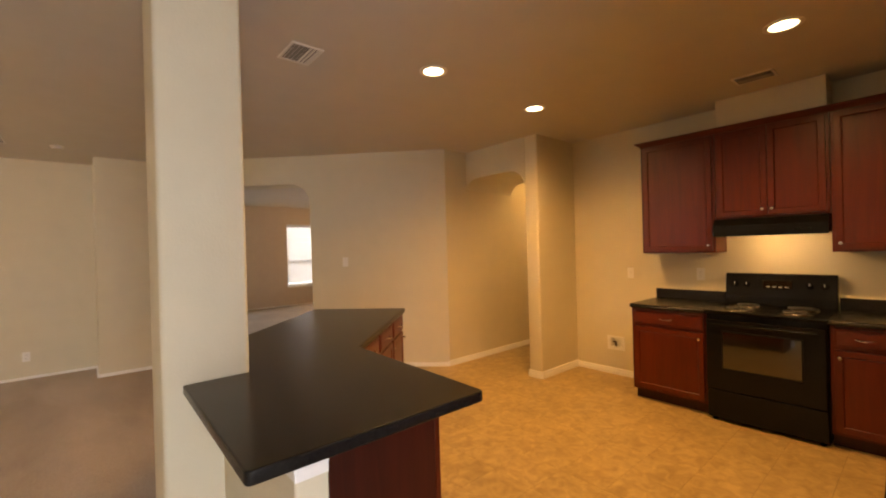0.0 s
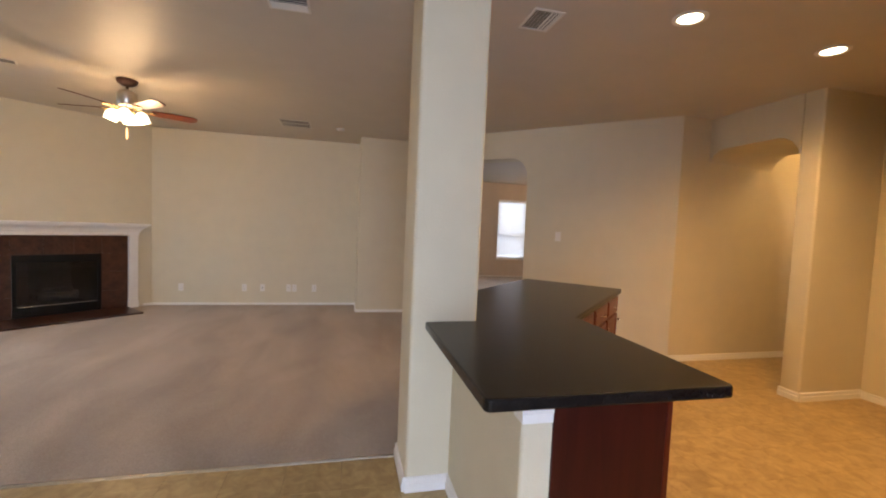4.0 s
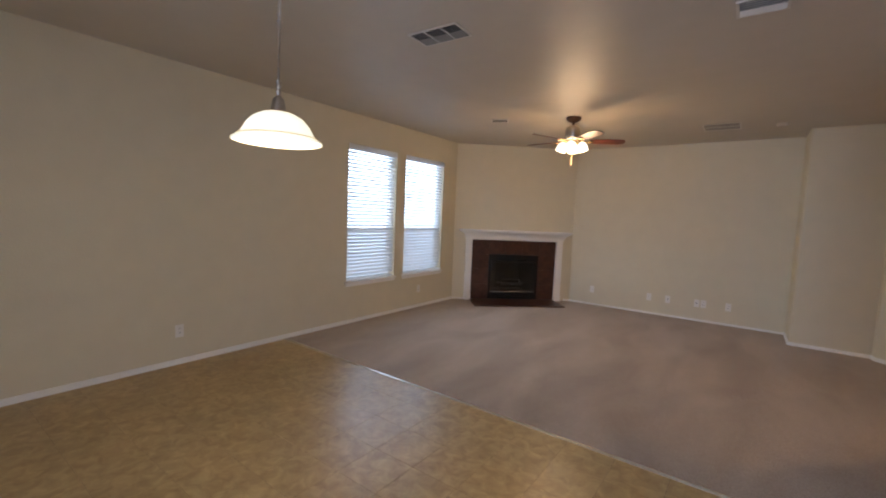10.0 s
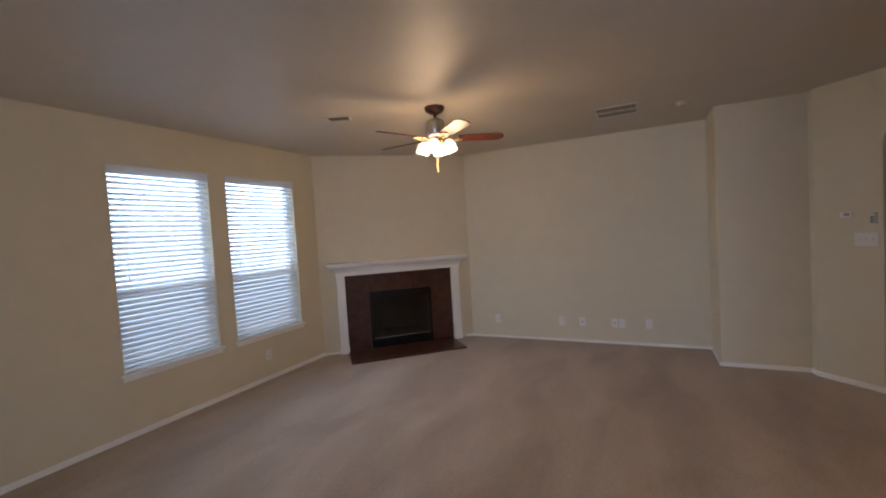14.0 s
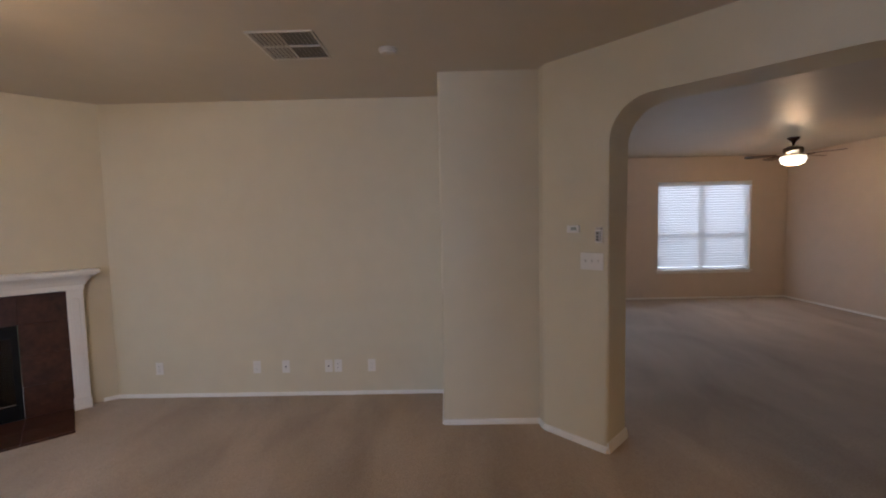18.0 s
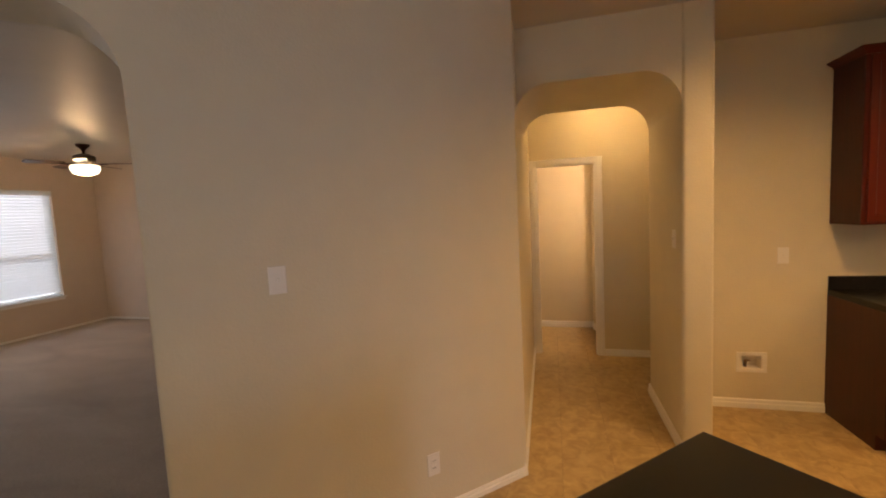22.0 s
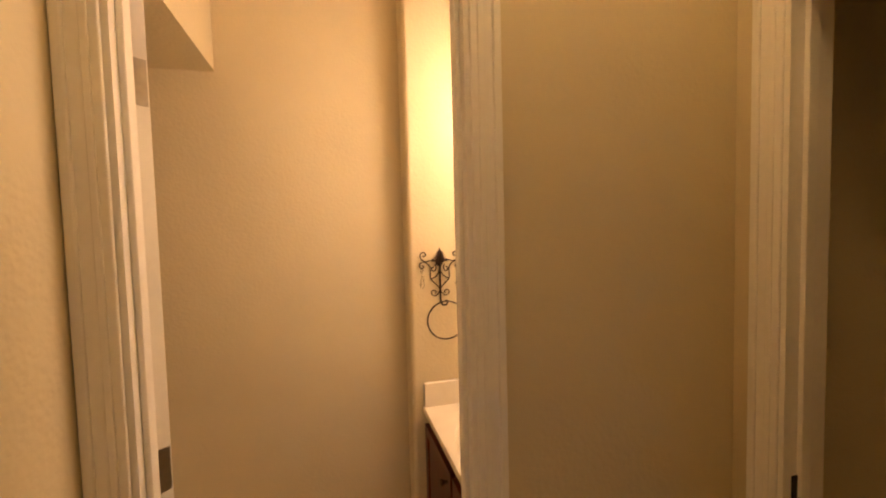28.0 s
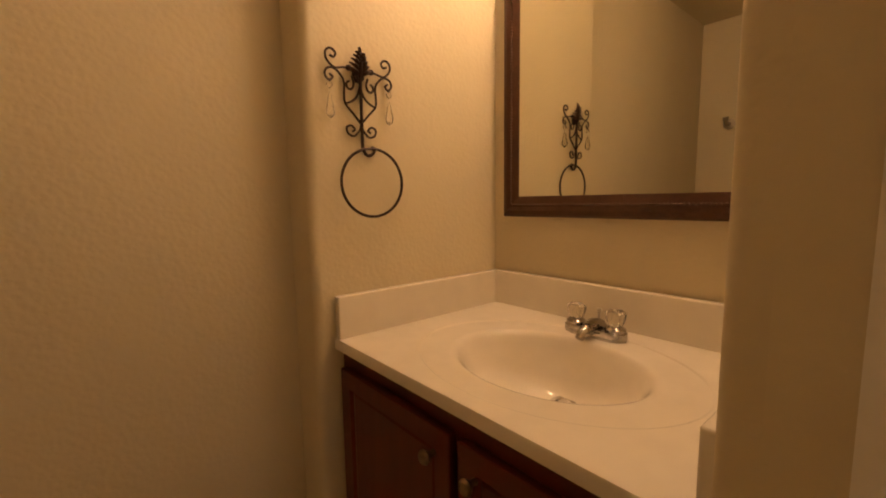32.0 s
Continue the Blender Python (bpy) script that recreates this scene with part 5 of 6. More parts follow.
pd = thing("pendant_lamp", pose(2.36, -1.61, 0), "lit alabaster glass pendant lamp hanging on a chain", "pendant lamp")
part("canopy", lathe(bmesh.new(), [(0, H), (0.062, H), (0.060, H - 0.012), (0.02, H - 0.035), (0.008, H - 0.04)], 24), NICKEL, pd, smooth=True)
z, k = H - 0.045, 0
while z > 2.335:
    pts = [(0.009 * math.cos(a), 0, z - 0.016 + 0.020 * math.sin(a)) for a in [2 * math.pi * i / 12 for i in range(12)]]
    part("chain_link", tube(bmesh.new(), pts, 0.0022, 5, True, Matrix.Rotation(radians(90 * (k % 2)), 4, "Z")), NICKEL, pd, smooth=True)
    z -= 0.033
    k += 1
part("cord", tube(bmesh.new(), [(0, 0, H - 0.04), (0.003, 0.002, 2.50), (0, 0, 2.03)], 0.0022, 6), PLASTIC, pd, smooth=True)
part("stem", lathe(bmesh.new(), [(0, 2.325), (0.006, 2.32), (0.006, 2.03), (0.012, 2.02), (0.008, 2.00), (0.024, 1.985), (0.030, 1.96), (0.034, 1.935), (0.040, 1.918)], 18), NICKEL, pd, smooth=True)
SHADE_PROFILE = [(0.035, 2.03), (0.075, 2.022), (0.115, 1.995), (0.145, 1.955), (0.162, 1.915), (0.180, 1.885), (0.205, 1.868), (0.207, 1.860), (0.200, 1.857), (0.176, 1.872), (0.155, 1.905), (0.138, 1.945), (0.108, 1.985), (0.07, 2.012), (0.03, 2.02)]
bm = lathe(bmesh.new(), [(r * 0.97, 1.785 + (z - 1.857) * 0.80) for r, z in SHADE_PROFILE], 40)
part("shade", bm, ALABASTER, pd, "lit cream alabaster glass bell", smooth=True)
ring = [(0.1755 * math.cos(a), 0.1755 * math.sin(a), 1.8085) for a in [2 * math.pi * k / 40 for k in range(40)]]
part("rim_band", tube(bmesh.new(), ring, 0.0042, 6, True), AMBER, pd, "amber band round the bell", smooth=True)
for z0, r0 in ((2.315, 0.013), (2.045, 0.016)):
    part("coupler", lathe(bmesh.new(), [(0.004, 0.022), (r0, 0.018), (r0 * 0.7, 0.006), (r0, -0.008), (r0 * 0.9, -0.016), (0.004, -0.02)], 16, Matrix.Translation((0, 0, z0))), NICKEL, pd, smooth=True)
part("bulb", lathe(bmesh.new(), [(0, 1.805), (0.02, 1.81), (0.03, 1.835), (0.026, 1.865), (0.014, 1.895), (0.014, 1.915)], 16), SHADE, pd, "lit bulb", smooth=True)

for cx, cy in CANS:
    t = thing("downlight", pose(cx, cy, H), "lit recessed downlight with a white trim ring", "downlight", "kitchen downlights")
    part("trim_ring", lathe(bmesh.new(), [(0.070, -0.001), (0.098, -0.001), (0.098, -0.006), (0.078, -0.010), (0.070, -0.006)], 32), PLASTIC, t, smooth=True)
    part("lens", lathe(bmesh.new(), [(0, -0.004), (0.069, -0.004), (0.069, -0.001), (0, -0.001)], 32), BULB, t, "glowing lens")

t = thing("flush_light", pose(9.75, 0.715, H), "lit round glass flush ceiling light in the hall", "ceiling light")
part("base", lathe(bmesh.new(), [(0, 0), (0.150, 0), (0.150, -0.022), (0.132, -0.032)], 32), NICKEL, t, smooth=True)
part("dome", lathe(bmesh.new(), [(0.130, -0.030), (0.128, -0.055), (0.108, -0.092), (0.064, -0.120), (0, -0.130)], 32), HALL_SHADE, t, "lit white glass dome", smooth=True)



# ------------------------------------------------------------------ ceiling vents and small wall fittings
def vent(x, y, w, d, rz, label, bars=8, halves=1, back=None, blade=None):
    t = thing("ceiling_vent", pose(x, y, H, 0, 0, rz), label, "vent", "ceiling vents")
    part("backing", cube(-w / 2 + 0.012, w / 2 - 0.012, -d / 2 + 0.012, d / 2 - 0.012, -0.002, -0.0008), back or VENT_BACK, t)
    bm = bmesh.new()
    f = 0.017
    box(bm, -w / 2, w / 2, -d / 2, -d / 2 + f, -0.010, -0.001, 0.003)
    box(bm, -w / 2, w / 2, d / 2 - f, d / 2, -0.010, -0.001, 0.003)
    box(bm, -w / 2, -w / 2 + f, -d / 2 + f, d / 2 - f, -0.010, -0.001, 0.003)
    box(bm, w / 2 - f, w / 2, -d / 2 + f, d / 2 - f, -0.010, -0.001, 0.003)
    for k in range(1, halves):
        c = -w / 2 + w * k / halves
        box(bm, c - 0.008, c + 0.008, -d / 2 + f, d / 2 - f, -0.010, -0.001)
    part("frame", bm, VENT, t)
    for k in range(bars):
        c = -d / 2 + f + (d - 2 * f) * (k + 0.5) / bars
        bm = box(bmesh.new(), -w / 2 + f, w / 2 - f, -0.006, 0.006, -0.0006, 0.0006)
        ob = part("slat", bm, blade or VENT, t)
        ob.matrix_basis = Matrix.Translation((0, c, -0.0085)) @ Matrix.Rotation(radians(46 if k < bars / 2 else -46), 4, "X")
    return t


# darker slats and backings here hold the shade between louvres in their colour
vent(3.79, 3.60, 0.42, 0.40, 90, "white square return-air vent in the ceiling", 14, 2, SHADE_GREY, DETECTOR)
vent(2.33, -0.365, 0.40, 0.225, 2, "white louvred ceiling vent over the dining corner", 10, 3, None, SHADE_GREY)
vent(4.13, 0.25, 0.25, 0.22, 0, "white louvred ceiling vent beside the carpet edge", 7)
vent(5.66, -0.01, 0.26, 0.20, 270, "white louvred ceiling vent over the bar", 7, 1, SHADE_GREY)
vent(8.51, -1.69, 0.26, 0.18, 90, "white louvred ceiling vent over the range, slats greyed for shade", 6, 1, None, SHADE_GREY)
vent(1.46, 2.10, 0.22, 0.13, 25, "small white louvred ceiling vent by the windows, slats greyed for shade", 5, 1, None, SHADE_GREY)

t = thing("smoke_detector", pose(4.385, 3.70, H), "round off-white smoke detector on the ceiling", "smoke detector")
part("base", lathe(bmesh.new(), [(0, 0), (0.062, 0), (0.062, -0.012), (0.056, -0.016)], 24), DETECTOR, t, smooth=True)
part("cover", lathe(bmesh.new(), [(0.054, -0.014), (0.050, -0.030), (0.035, -0.036), (0, -0.037)], 24), DETECTOR, t, smooth=True)


def plate(run, s, z, kind, label, gangs=1):
    """A wall plate: outlet, switch or blank; local y points out of the room, so the face is towards -y."""
    m = frame_of(*run) @ Matrix.Translation((s, 0, z))
    t = thing("outlet" if kind == "outlet" else "light_switch" if kind == "switch" else "wall_plate", m, label, "wall plate", "wall plates")
    w = 0.036 + 0.023 * (gangs - 1)
    part("plate", cube(-w, w, -0.0065, -0.0005, -0.059, 0.059, 0.0025), PLASTIC, t)
    for g in range(gangs):
        c = (g - (gangs - 1) / 2) * 0.046
        if kind == "outlet":
            for dz in (-0.02, 0.02):
                r = part("receptacle", cube(c - 0.016, c + 0.016, -0.0085, -0.006, dz - 0.014, dz + 0.014, 0.002), PLASTIC, t)
                for dx in (-0.006, 0.006):
                    part("slot", cube(c + dx - 0.0012, c + dx + 0.0012, -0.0092, -0.0084, dz - 0.002, dz + 0.007), SLOT, r)
        elif kind == "switch":
            bm = cube(c - 0.005, c + 0.005, -0.017, -0.005, -0.006, 0.010, 0.002)
            part("toggle", bm, PLASTIC, t)
        else:
            part("jack", cube(c - 0.006, c + 0.006, -0.008, -0.006, -0.006, 0.006), SLOT, t)
    return t


for x, kind in ((2.01, "outlet"), (2.931, "outlet"), (3.204, "jack"), (3.607, "jack"), (3.696, "outlet"), (4.011, "outlet")):
    plate(RUN_FAR, 4.69 - x, 0.28, kind, "white electrical plate low on the far wall")
plate(RUN_WINDOW, 3.275 + 1.115, 0.312, "outlet", "white outlet plate low on the dining wall")
plate(RUN_WINDOW, 3.275 - 2.34, 0.295, "outlet", "white outlet plate below the window")
SD = 3.749
plate(RUN_DIAG, SD - 2.437, 1.342, "switch", "white light switch plate on the diagonal wall")
plate(RUN_DIAG, SD - 3.123, 0.285, "outlet", "white outlet plate low on the diagonal wall")
plate(RUN_DIAG, SD - 0.435, 1.318, "switch", "white triple switch plate beside the arch", 3)
plate(RUN_RANGE, 3.05 - 0.39, 1.16, "switch", "white switch plate on the kitchen wall")
plate(RUN_RANGE, 3.05 - 1.08, 1.165, "outlet", "white outlet plate above the counter")
plate(RUN_RANGE, 3.05 - 2.41, 1.165, "outlet", "white outlet plate above the corner counter")
plate(((8.441, 0.464), (9.345, 0.464)), 8.605 - 8.441, 1.35, "switch", "white light switch plate in the hall passage")

m = frame_of(*RUN_DIAG)
t = thing("thermostat", m @ Matrix.Translation((SD - 0.303, 0, 1.539)), "white rectangular thermostat on the diagonal wall", "thermostat")
part("case", cube(-0.045, 0.045, -0.026, -0.0005, -0.026, 0.026, 0.005), PLASTIC, t)
part("display", cube(-0.030, 0.012, -0.0275, -0.0258, -0.010, 0.014), mat("lcd", (0.30, 0.32, 0.26), 0.3), t, "grey-green display")
t = thing("alarm_key_holder", m @ Matrix.Translation((SD - 0.487, 0, 1.50)), "small white and grey wall-mounted remote holder", "remote holder")
part("cradle", cube(-0.024, 0.024, -0.014, -0.0005, -0.055, 0.052, 0.004), PLASTIC, t)
part("remote", cube(-0.018, 0.018, -0.030, -0.0145, -0.045, 0.025, 0.004), mat("grey_plastic", (0.46, 0.45, 0.42), 0.4), t, "grey remote")
for z in (-0.032, -0.012, 0.010):
    part("button", cube(-0.007, 0.007, -0.0325, -0.0295, z - 0.006, z + 0.006, 0.001), SLOT, t)
part("clip", cube(-0.024, 0.012, -0.034, -0.0145, 0.032, 0.048, 0.003), NICKEL, t)

# water supply box for the refrigerator
t = thing("water_supply_box", frame_of(*RUN_RANGE) @ Matrix.Translation((3.05 - 0.2, 0, 0.355)), "white recessed water supply box with a valve low on the wall", "supply box")
bm = bmesh.new()
box(bm, -0.10, 0.10, -0.008, -0.0005, 0.052, 0.078, 0.002)
box(bm, -0.10, 0.10, -0.008, -0.0005, -0.078, -0.052, 0.002)
box(bm, -0.10, -0.062, -0.008, -0.0005, -0.052, 0.052, 0.002)
box(bm, 0.062, 0.10, -0.008, -0.0005, -0.052, 0.052, 0.002)
part("frame", bm, PLASTIC, t)
bm = bmesh.new()
box(bm, -0.061, 0.061, 0.066, 0.070, -0.051, 0.051)
box(bm, -0.061, -0.058, -0.0004, 0.066, -0.051, 0.051)
box(bm, 0.058, 0.061, -0.0004, 0.066, -0.051, 0.051)
box(bm, -0.058, 0.058, -0.0004, 0.066, -0.051, -0.048)
box(bm, -0.058, 0.058, -0.0004, 0.066, 0.048, 0.051)
part("recess", bm, mat("box_inside", (0.72, 0.69, 0.62), 0.5), t, "shaded recess")
bm = bmesh.new()
tube(bm, [(0.024, 0.040, -0.048), (0.024, 0.040, 0.004), (0.024, 0.010, 0.010)], 0.010, 8)
box(bm, 0.003, 0.045, 0.003, 0.012, 0.002, 0.018, 0.002)
part("valve", bm, TARNISH, t, "dull metal shut-off valve", smooth=True)


# ------------------------------------------------------------------ door openings in the hall
def casing(name, run, s0, s1, top, thick, label, back=True):
    t = thing(name, frame_of(*run), label, "door frame", kind="structure")
    part("jamb", cube(s0, s0 + 0.016, -0.004, thick + 0.004, 0.0, top - 0.016), TRIM, t)
    part("jamb", cube(s1 - 0.016, s1, -0.004, thick + 0.004, 0.0, top - 0.016), TRIM, t)
    part("head_jamb", cube(s0, s1, -0.004, thick + 0.004, top - 0.016, top), TRIM, t)
    for x in (s0 + 0.016, s1 - 0.027):
        part("door_stop", cube(x, x + 0.011, thick * 0.30, thick * 0.30 + 0.03, 0.0, top - 0.027, 0.002), TRIM, t)
    sides = [(-1, -0.0045)] + ([(1, thick + 0.0045)] if back else [])
    w = 0.063
    for sg, y in sides:
        for kind, a, b, c, d in (("leg", s0 - w + 0.006, s0 + 0.006, 0.0, top + w - 0.006), ("leg", s1 - 0.006, s1 + w - 0.006, 0.0, top + w - 0.006), ("head", s0 + 0.006, s1 - 0.006, top - 0.006, top + w - 0.006)):
            bm = bmesh.new()
            ya, yb = sorted((y, y + sg * 0.009))
            box(bm, a, b, ya, yb, c, d, 0.0025)
            ya, yb = sorted((y + sg * 0.007, y + sg * 0.016))
            if kind == "head":
                box(bm, a, b, ya, yb, d - 0.018, d - 0.001, 0.003)
                ya, yb = sorted((y + sg * 0.007, y + sg * 0.0125))
                box(bm, a, b, ya, yb, c + 0.014, c + 0.026, 0.002)
            else:
                inner = a > (s0 + s1) / 2
                o0, o1 = (b - 0.018, b - 0.001) if inner else (a + 0.001, a + 0.018)
                box(bm, o0, o1, ya, yb, c, d, 0.003)
                i0, i1 = (a + 0.014, a + 0.026) if inner else (b - 0.026, b - 0.014)
                ya, yb = sorted((y + sg * 0.007, y + sg * 0.0125))
                box(bm, i0, i1, ya, yb, c, d - 0.03, 0.002)
            part("casing", bm, TRIM, t)
    return t


casing("door_1", RUN_END, 0.665, 1.283, 2.035, 0.064, "white moulded door casing at the bathroom opening", back=False)
bd = thing("bathroom_door", pose(10.362, 1.403, 0, 0, 0, 46), "white painted panel door swung open into the bathroom", "door")
bm = cube(0.004, 0.574, -0.035, 0.0, 0.012, 2.010, 0.0015, 1)
for sy in (-1, 1):
    f = max((f for f in bm.faces if f.normal.y * sy > 0.9), key=lambda f: f.calc_area())
    bmesh.ops.inset_region(bm, faces=[f], thickness=0.105, depth=0)
    bmesh.ops.inset_region(bm, faces=[f], thickness=0.014, depth=-0.006)
leaf = part("leaf", bm, TRIM, bd)
for z in (0.28, 1.07, 1.83):
    hg = part("hinge", tube(bmesh.new(), [(0.0, 0.002, z - 0.045), (0.0, 0.002, z + 0.045)], 0.006, 10), NICKEL, bd, "satin metal butt hinge", smooth=True)
    part("hinge_plate", cube(0.0022, 0.0040, -0.031, 0.0, z - 0.044, z + 0.044), NICKEL, hg)
for sy, y in ((1, 0.0), (-1, -0.035)):
    kb = part("knob", lathe(bmesh.new(), [(0, 0), (0.030, 0), (0.028, 0.006), (0.010, 0.012), (0.010, 0.030), (0.024, 0.040), (0.027, 0.052), (0.018, 0.062), (0, 0.064)], 18,
                            Matrix.Translation((0.512, y, 0.93)) @ Matrix.Rotation(radians(-90 * sy), 4, "X")), NICKEL, leaf, "satin nickel door knob", smooth=True)
c2 = casing("door_2", RUN_CLOSET, 0.155, 0.785, 2.035, 0.115, "white moulded door casing at the closet opening", back=False)
part("strike_plate", cube(0.7655, 0.7690, 0.02, 0.045, 0.90, 0.97, 0.001), BLACK_MATTE, c2, "dark strike plate")

# closet: wire shelf on brackets
t = thing("wire_shelf", pose(9.30, -0.74, 1.62), "white wire closet shelf on the back wall", "shelf")
bm = bmesh.new()
for k in range(9):
    tube(bm, [(0.0, 0.03 + 0.035 * k, 0), (0.93, 0.03 + 0.035 * k, 0)], 0.003, 6)
part("rail", bm, PLASTIC, t, smooth=True)
for k in range(30):
    x = 0.015 + 0.031 * k
    part("wire", tube(bmesh.new(), [(x, 0.0, 0.004), (x, 0.31, 0.004), (x, 0.315, -0.03)], 0.0016, 5), PLASTIC, t)
for x in (0.25, 0.75):
    part("bracket", tube(bmesh.new(), [(x, 0.002, -0.30), (x, 0.29, -0.008)], 0.004, 6), PLASTIC, t, smooth=True)

# ------------------------------------------------------------------ powder room
VX0, VX1, VY0, VY1, VZ = 10.387, 11.203, 0.112, 0.690, 0.758
vt = thing("vanity_cabinet", pose(VX1, VY1 - 0.022, 0, 0, 0, 180), "dark cherry-stained vanity cabinet with two doors", "cabinet")
VW = VX1 - VX0
bm = bmesh.new()
for x0, x1, y0, y1, z0, z1 in ((0.0, VW, 0.0, 0.018, 0.09, 0.722), (0.0, 0.018, 0.018, 0.55, 0.09, 0.722), (VW - 0.018, VW, 0.018, 0.55, 0.09, 0.722), (0.018, VW - 0.018, 0.018, 0.55, 0.09, 0.11)):
    box(bm, x0, x1, y0, y1, z0, z1)
bmesh.ops.remove_doubles(bm, verts=bm.verts, dist=0.0004)
part("body", bm, CHERRY, vt)
part("toe_kick", cube(0.0, VW, 0.06, 0.55, 0.0, 0.09), CHERRY_DARK, vt)
for x0, x1, s in ((0.02, 0.415, 1), (0.435, VW - 0.02, -1)):
    p = panel_door(vt, x0, x1, 0.11, 0.690)
    knob(p, x1 - 0.042 if s > 0 else x0 + 0.042, 0.640, r=0.014, metal=TARNISH, label="dull bronze knob")

vp = thing("basin_counter", Matrix.Identity(4), "cream cultured marble vanity top with an oval basin", "sink")
bm = bmesh.new()
CX, CY, EA, EB = 10.788, 0.420, 0.222, 0.168
N = 72
rect, ell = [], []
for k in range(N):
    a = 2 * math.pi * k / N
    c, s = math.cos(a), math.sin(a)
    d = min(((VX1 - CX) / c if c > 0 else (VX0 - CX) / c) if abs(c) > 1e-9 else 9, ((VY1 - CY) / s if s > 0 else (VY0 - CY) / s) if abs(s) > 1e-9 else 9)
    rect.append((CX + c * d, CY + s * d))
for cxr, cyr in ((VX0, VY0), (VX0, VY1), (VX1, VY0), (VX1, VY1)):
    k = min(range(N), key=lambda i: (rect[i][0] - cxr) ** 2 + (rect[i][1] - cyr) ** 2)
    rect[k] = (cxr, cyr)
rings = [[bm.verts.new((x, y, VZ - 0.025)) for x, y in rect], [bm.verts.new((x, y, VZ - 0.005)) for x, y in rect],
         [bm.verts.new((CX + (x - CX) * 0.995, CY + (y - CY) * 0.993, VZ)) for x, y in rect]]
# shallow oval deck, then the bowl
bowl = [(1.40, 0.0), (1.385, -0.0004), (1.37, -0.0026), (1.355, -0.003), (1.04, -0.003), (1.0, -0.0045), (0.965, -0.008), (0.93, -0.016), (0.88, -0.034), (0.79, -0.068), (0.66, -0.100), (0.48, -0.124), (0.28, -0.136), (0.10, -0.139)]
for f, z in bowl:
    rings.append([bm.verts.new((CX + 0.012 * max(0.0, 1 - f) + EA * f * math.cos(2 * math.pi * k / N), CY - 0.095 * max(0.0, 1 - f) ** 1.2 + EB * f * math.sin(2 * math.pi * k / N), VZ + z)) for k in range(N)])
for a, b in zip(rings, rings[1:]):
    for k in range(N):
        j = (k + 1) % N
        bm.faces.new((a[k], a[j], b[j], b[k]))
bm.faces.new(rings[-1])
part("basin", bm, MARBLE, vp, smooth=True)
part("backsplash", cube(VX0 + 0.001, VX1 - 0.001, VY0, VY0 + 0.020, VZ - 0.002, VZ + 0.105, 0.004, 3), MARBLE, vp)
part("side_splash", cube(VX1 - 0.020, VX1 - 0.0005, VY0 + 0.0205, VY1 - 0.004, VZ - 0.002, VZ + 0.105, 0.004, 3), MARBLE, vp)
part("side_splash", cube(VX0 + 0.0005, VX0 + 0.030, VY0 + 0.0205, VY1 - 0.004, VZ - 0.002, VZ + 0.105, 0.004, 3), MARBLE, vp)
dr = part("drain", lathe(bmesh.new(), [(0.030, 0.0), (0.029, 0.004), (0.022, 0.003), (0.019, -0.001), (0.019, -0.002)], 22, Matrix.Translation((CX + 0.012, CY - 0.090, VZ - 0.138))), CHROME, vp, "chrome drain ring", smooth=True)
part("drain_hole", lathe(bmesh.new(), [(0, 0.0), (0.021, 0.0), (0.021, 0.001), (0, 0.001)], 20, Matrix.Translation((CX + 0.012, CY - 0.090, VZ - 0.1385))), SLOT, dr, "dark drain hole")
part("stopper", lathe(bmesh.new(), [(0, 0.0045), (0.008, 0.0042), (0.013, 0.002), (0.012, 0.0)], 16, Matrix.Translation((CX + 0.012, CY - 0.094, VZ - 0.137))), NICKEL, dr, "metal stopper", smooth=True)

fc = thing("basin_faucet", pose(10.795, 0.205, VZ - 0.003), "chrome two-handle basin faucet with clear acrylic knobs", "faucet")
bm = prism(bmesh.new(), rounded([(-0.078, -0.026), (0.078, -0.026), (0.078, 0.026), (-0.078, 0.026)], [0.024] * 4, 6), 0.0, 0.022, bevel=0.005, seg=3)
part("deck_plate", bm, FAUCET, fc, smooth=True)
bm = tube(bmesh.new(), [(0, -0.014, 0.016), (0, 0.010, 0.024), (0, 0.036, 0.023), (0, 0.062, 0.016), (0, 0.070, 0.007)], [0.024, 0.021, 0.016, 0.012, 0.010], 14)
part("spout", bm, FAUCET, fc, smooth=True)
part("lift_rod", lathe(bmesh.new(), [(0.003, 0.02), (0.003, 0.052), (0.007, 0.056), (0.006, 0.064), (0, 0.066)], 12, Matrix.Translation((0, -0.018, 0))), NICKEL, fc, smooth=True)
for x in (-0.051, 0.051):
    st = part("handle_base", lathe(bmesh.new(), [(0.025, 0.014), (0.024, 0.028), (0.018, 0.034), (0.014, 0.036)], 18, Matrix.Translation((x, 0, 0))), FAUCET, fc, smooth=True)
    bm = bmesh.new()
    ring = []
    for z, f in ((0.036, 0.62), (0.042, 0.80), (0.056, 0.96), (0.066, 1.0), (0.070, 0.82)):
        ring.append([bm.verts.new((x + (0.0215 + 0.0025 * (k % 2)) * f * math.cos(2 * math.pi * k / 16), (0.0215 + 0.0025 * (k % 2)) * f * math.sin(2 * math.pi * k / 16), z)) for k in range(16)])
    for a, b in zip(ring, ring[1:]):
        for k in range(16):
            j = (k + 1) % 16
            bm.faces.new((a[k], a[j], b[j], b[k]))
    bm.faces.new(ring[0][::-1])
    bm.faces.new(ring[-1])
    part("acrylic_knob", bm, ACRYLIC, st, "clear fluted acrylic knob")

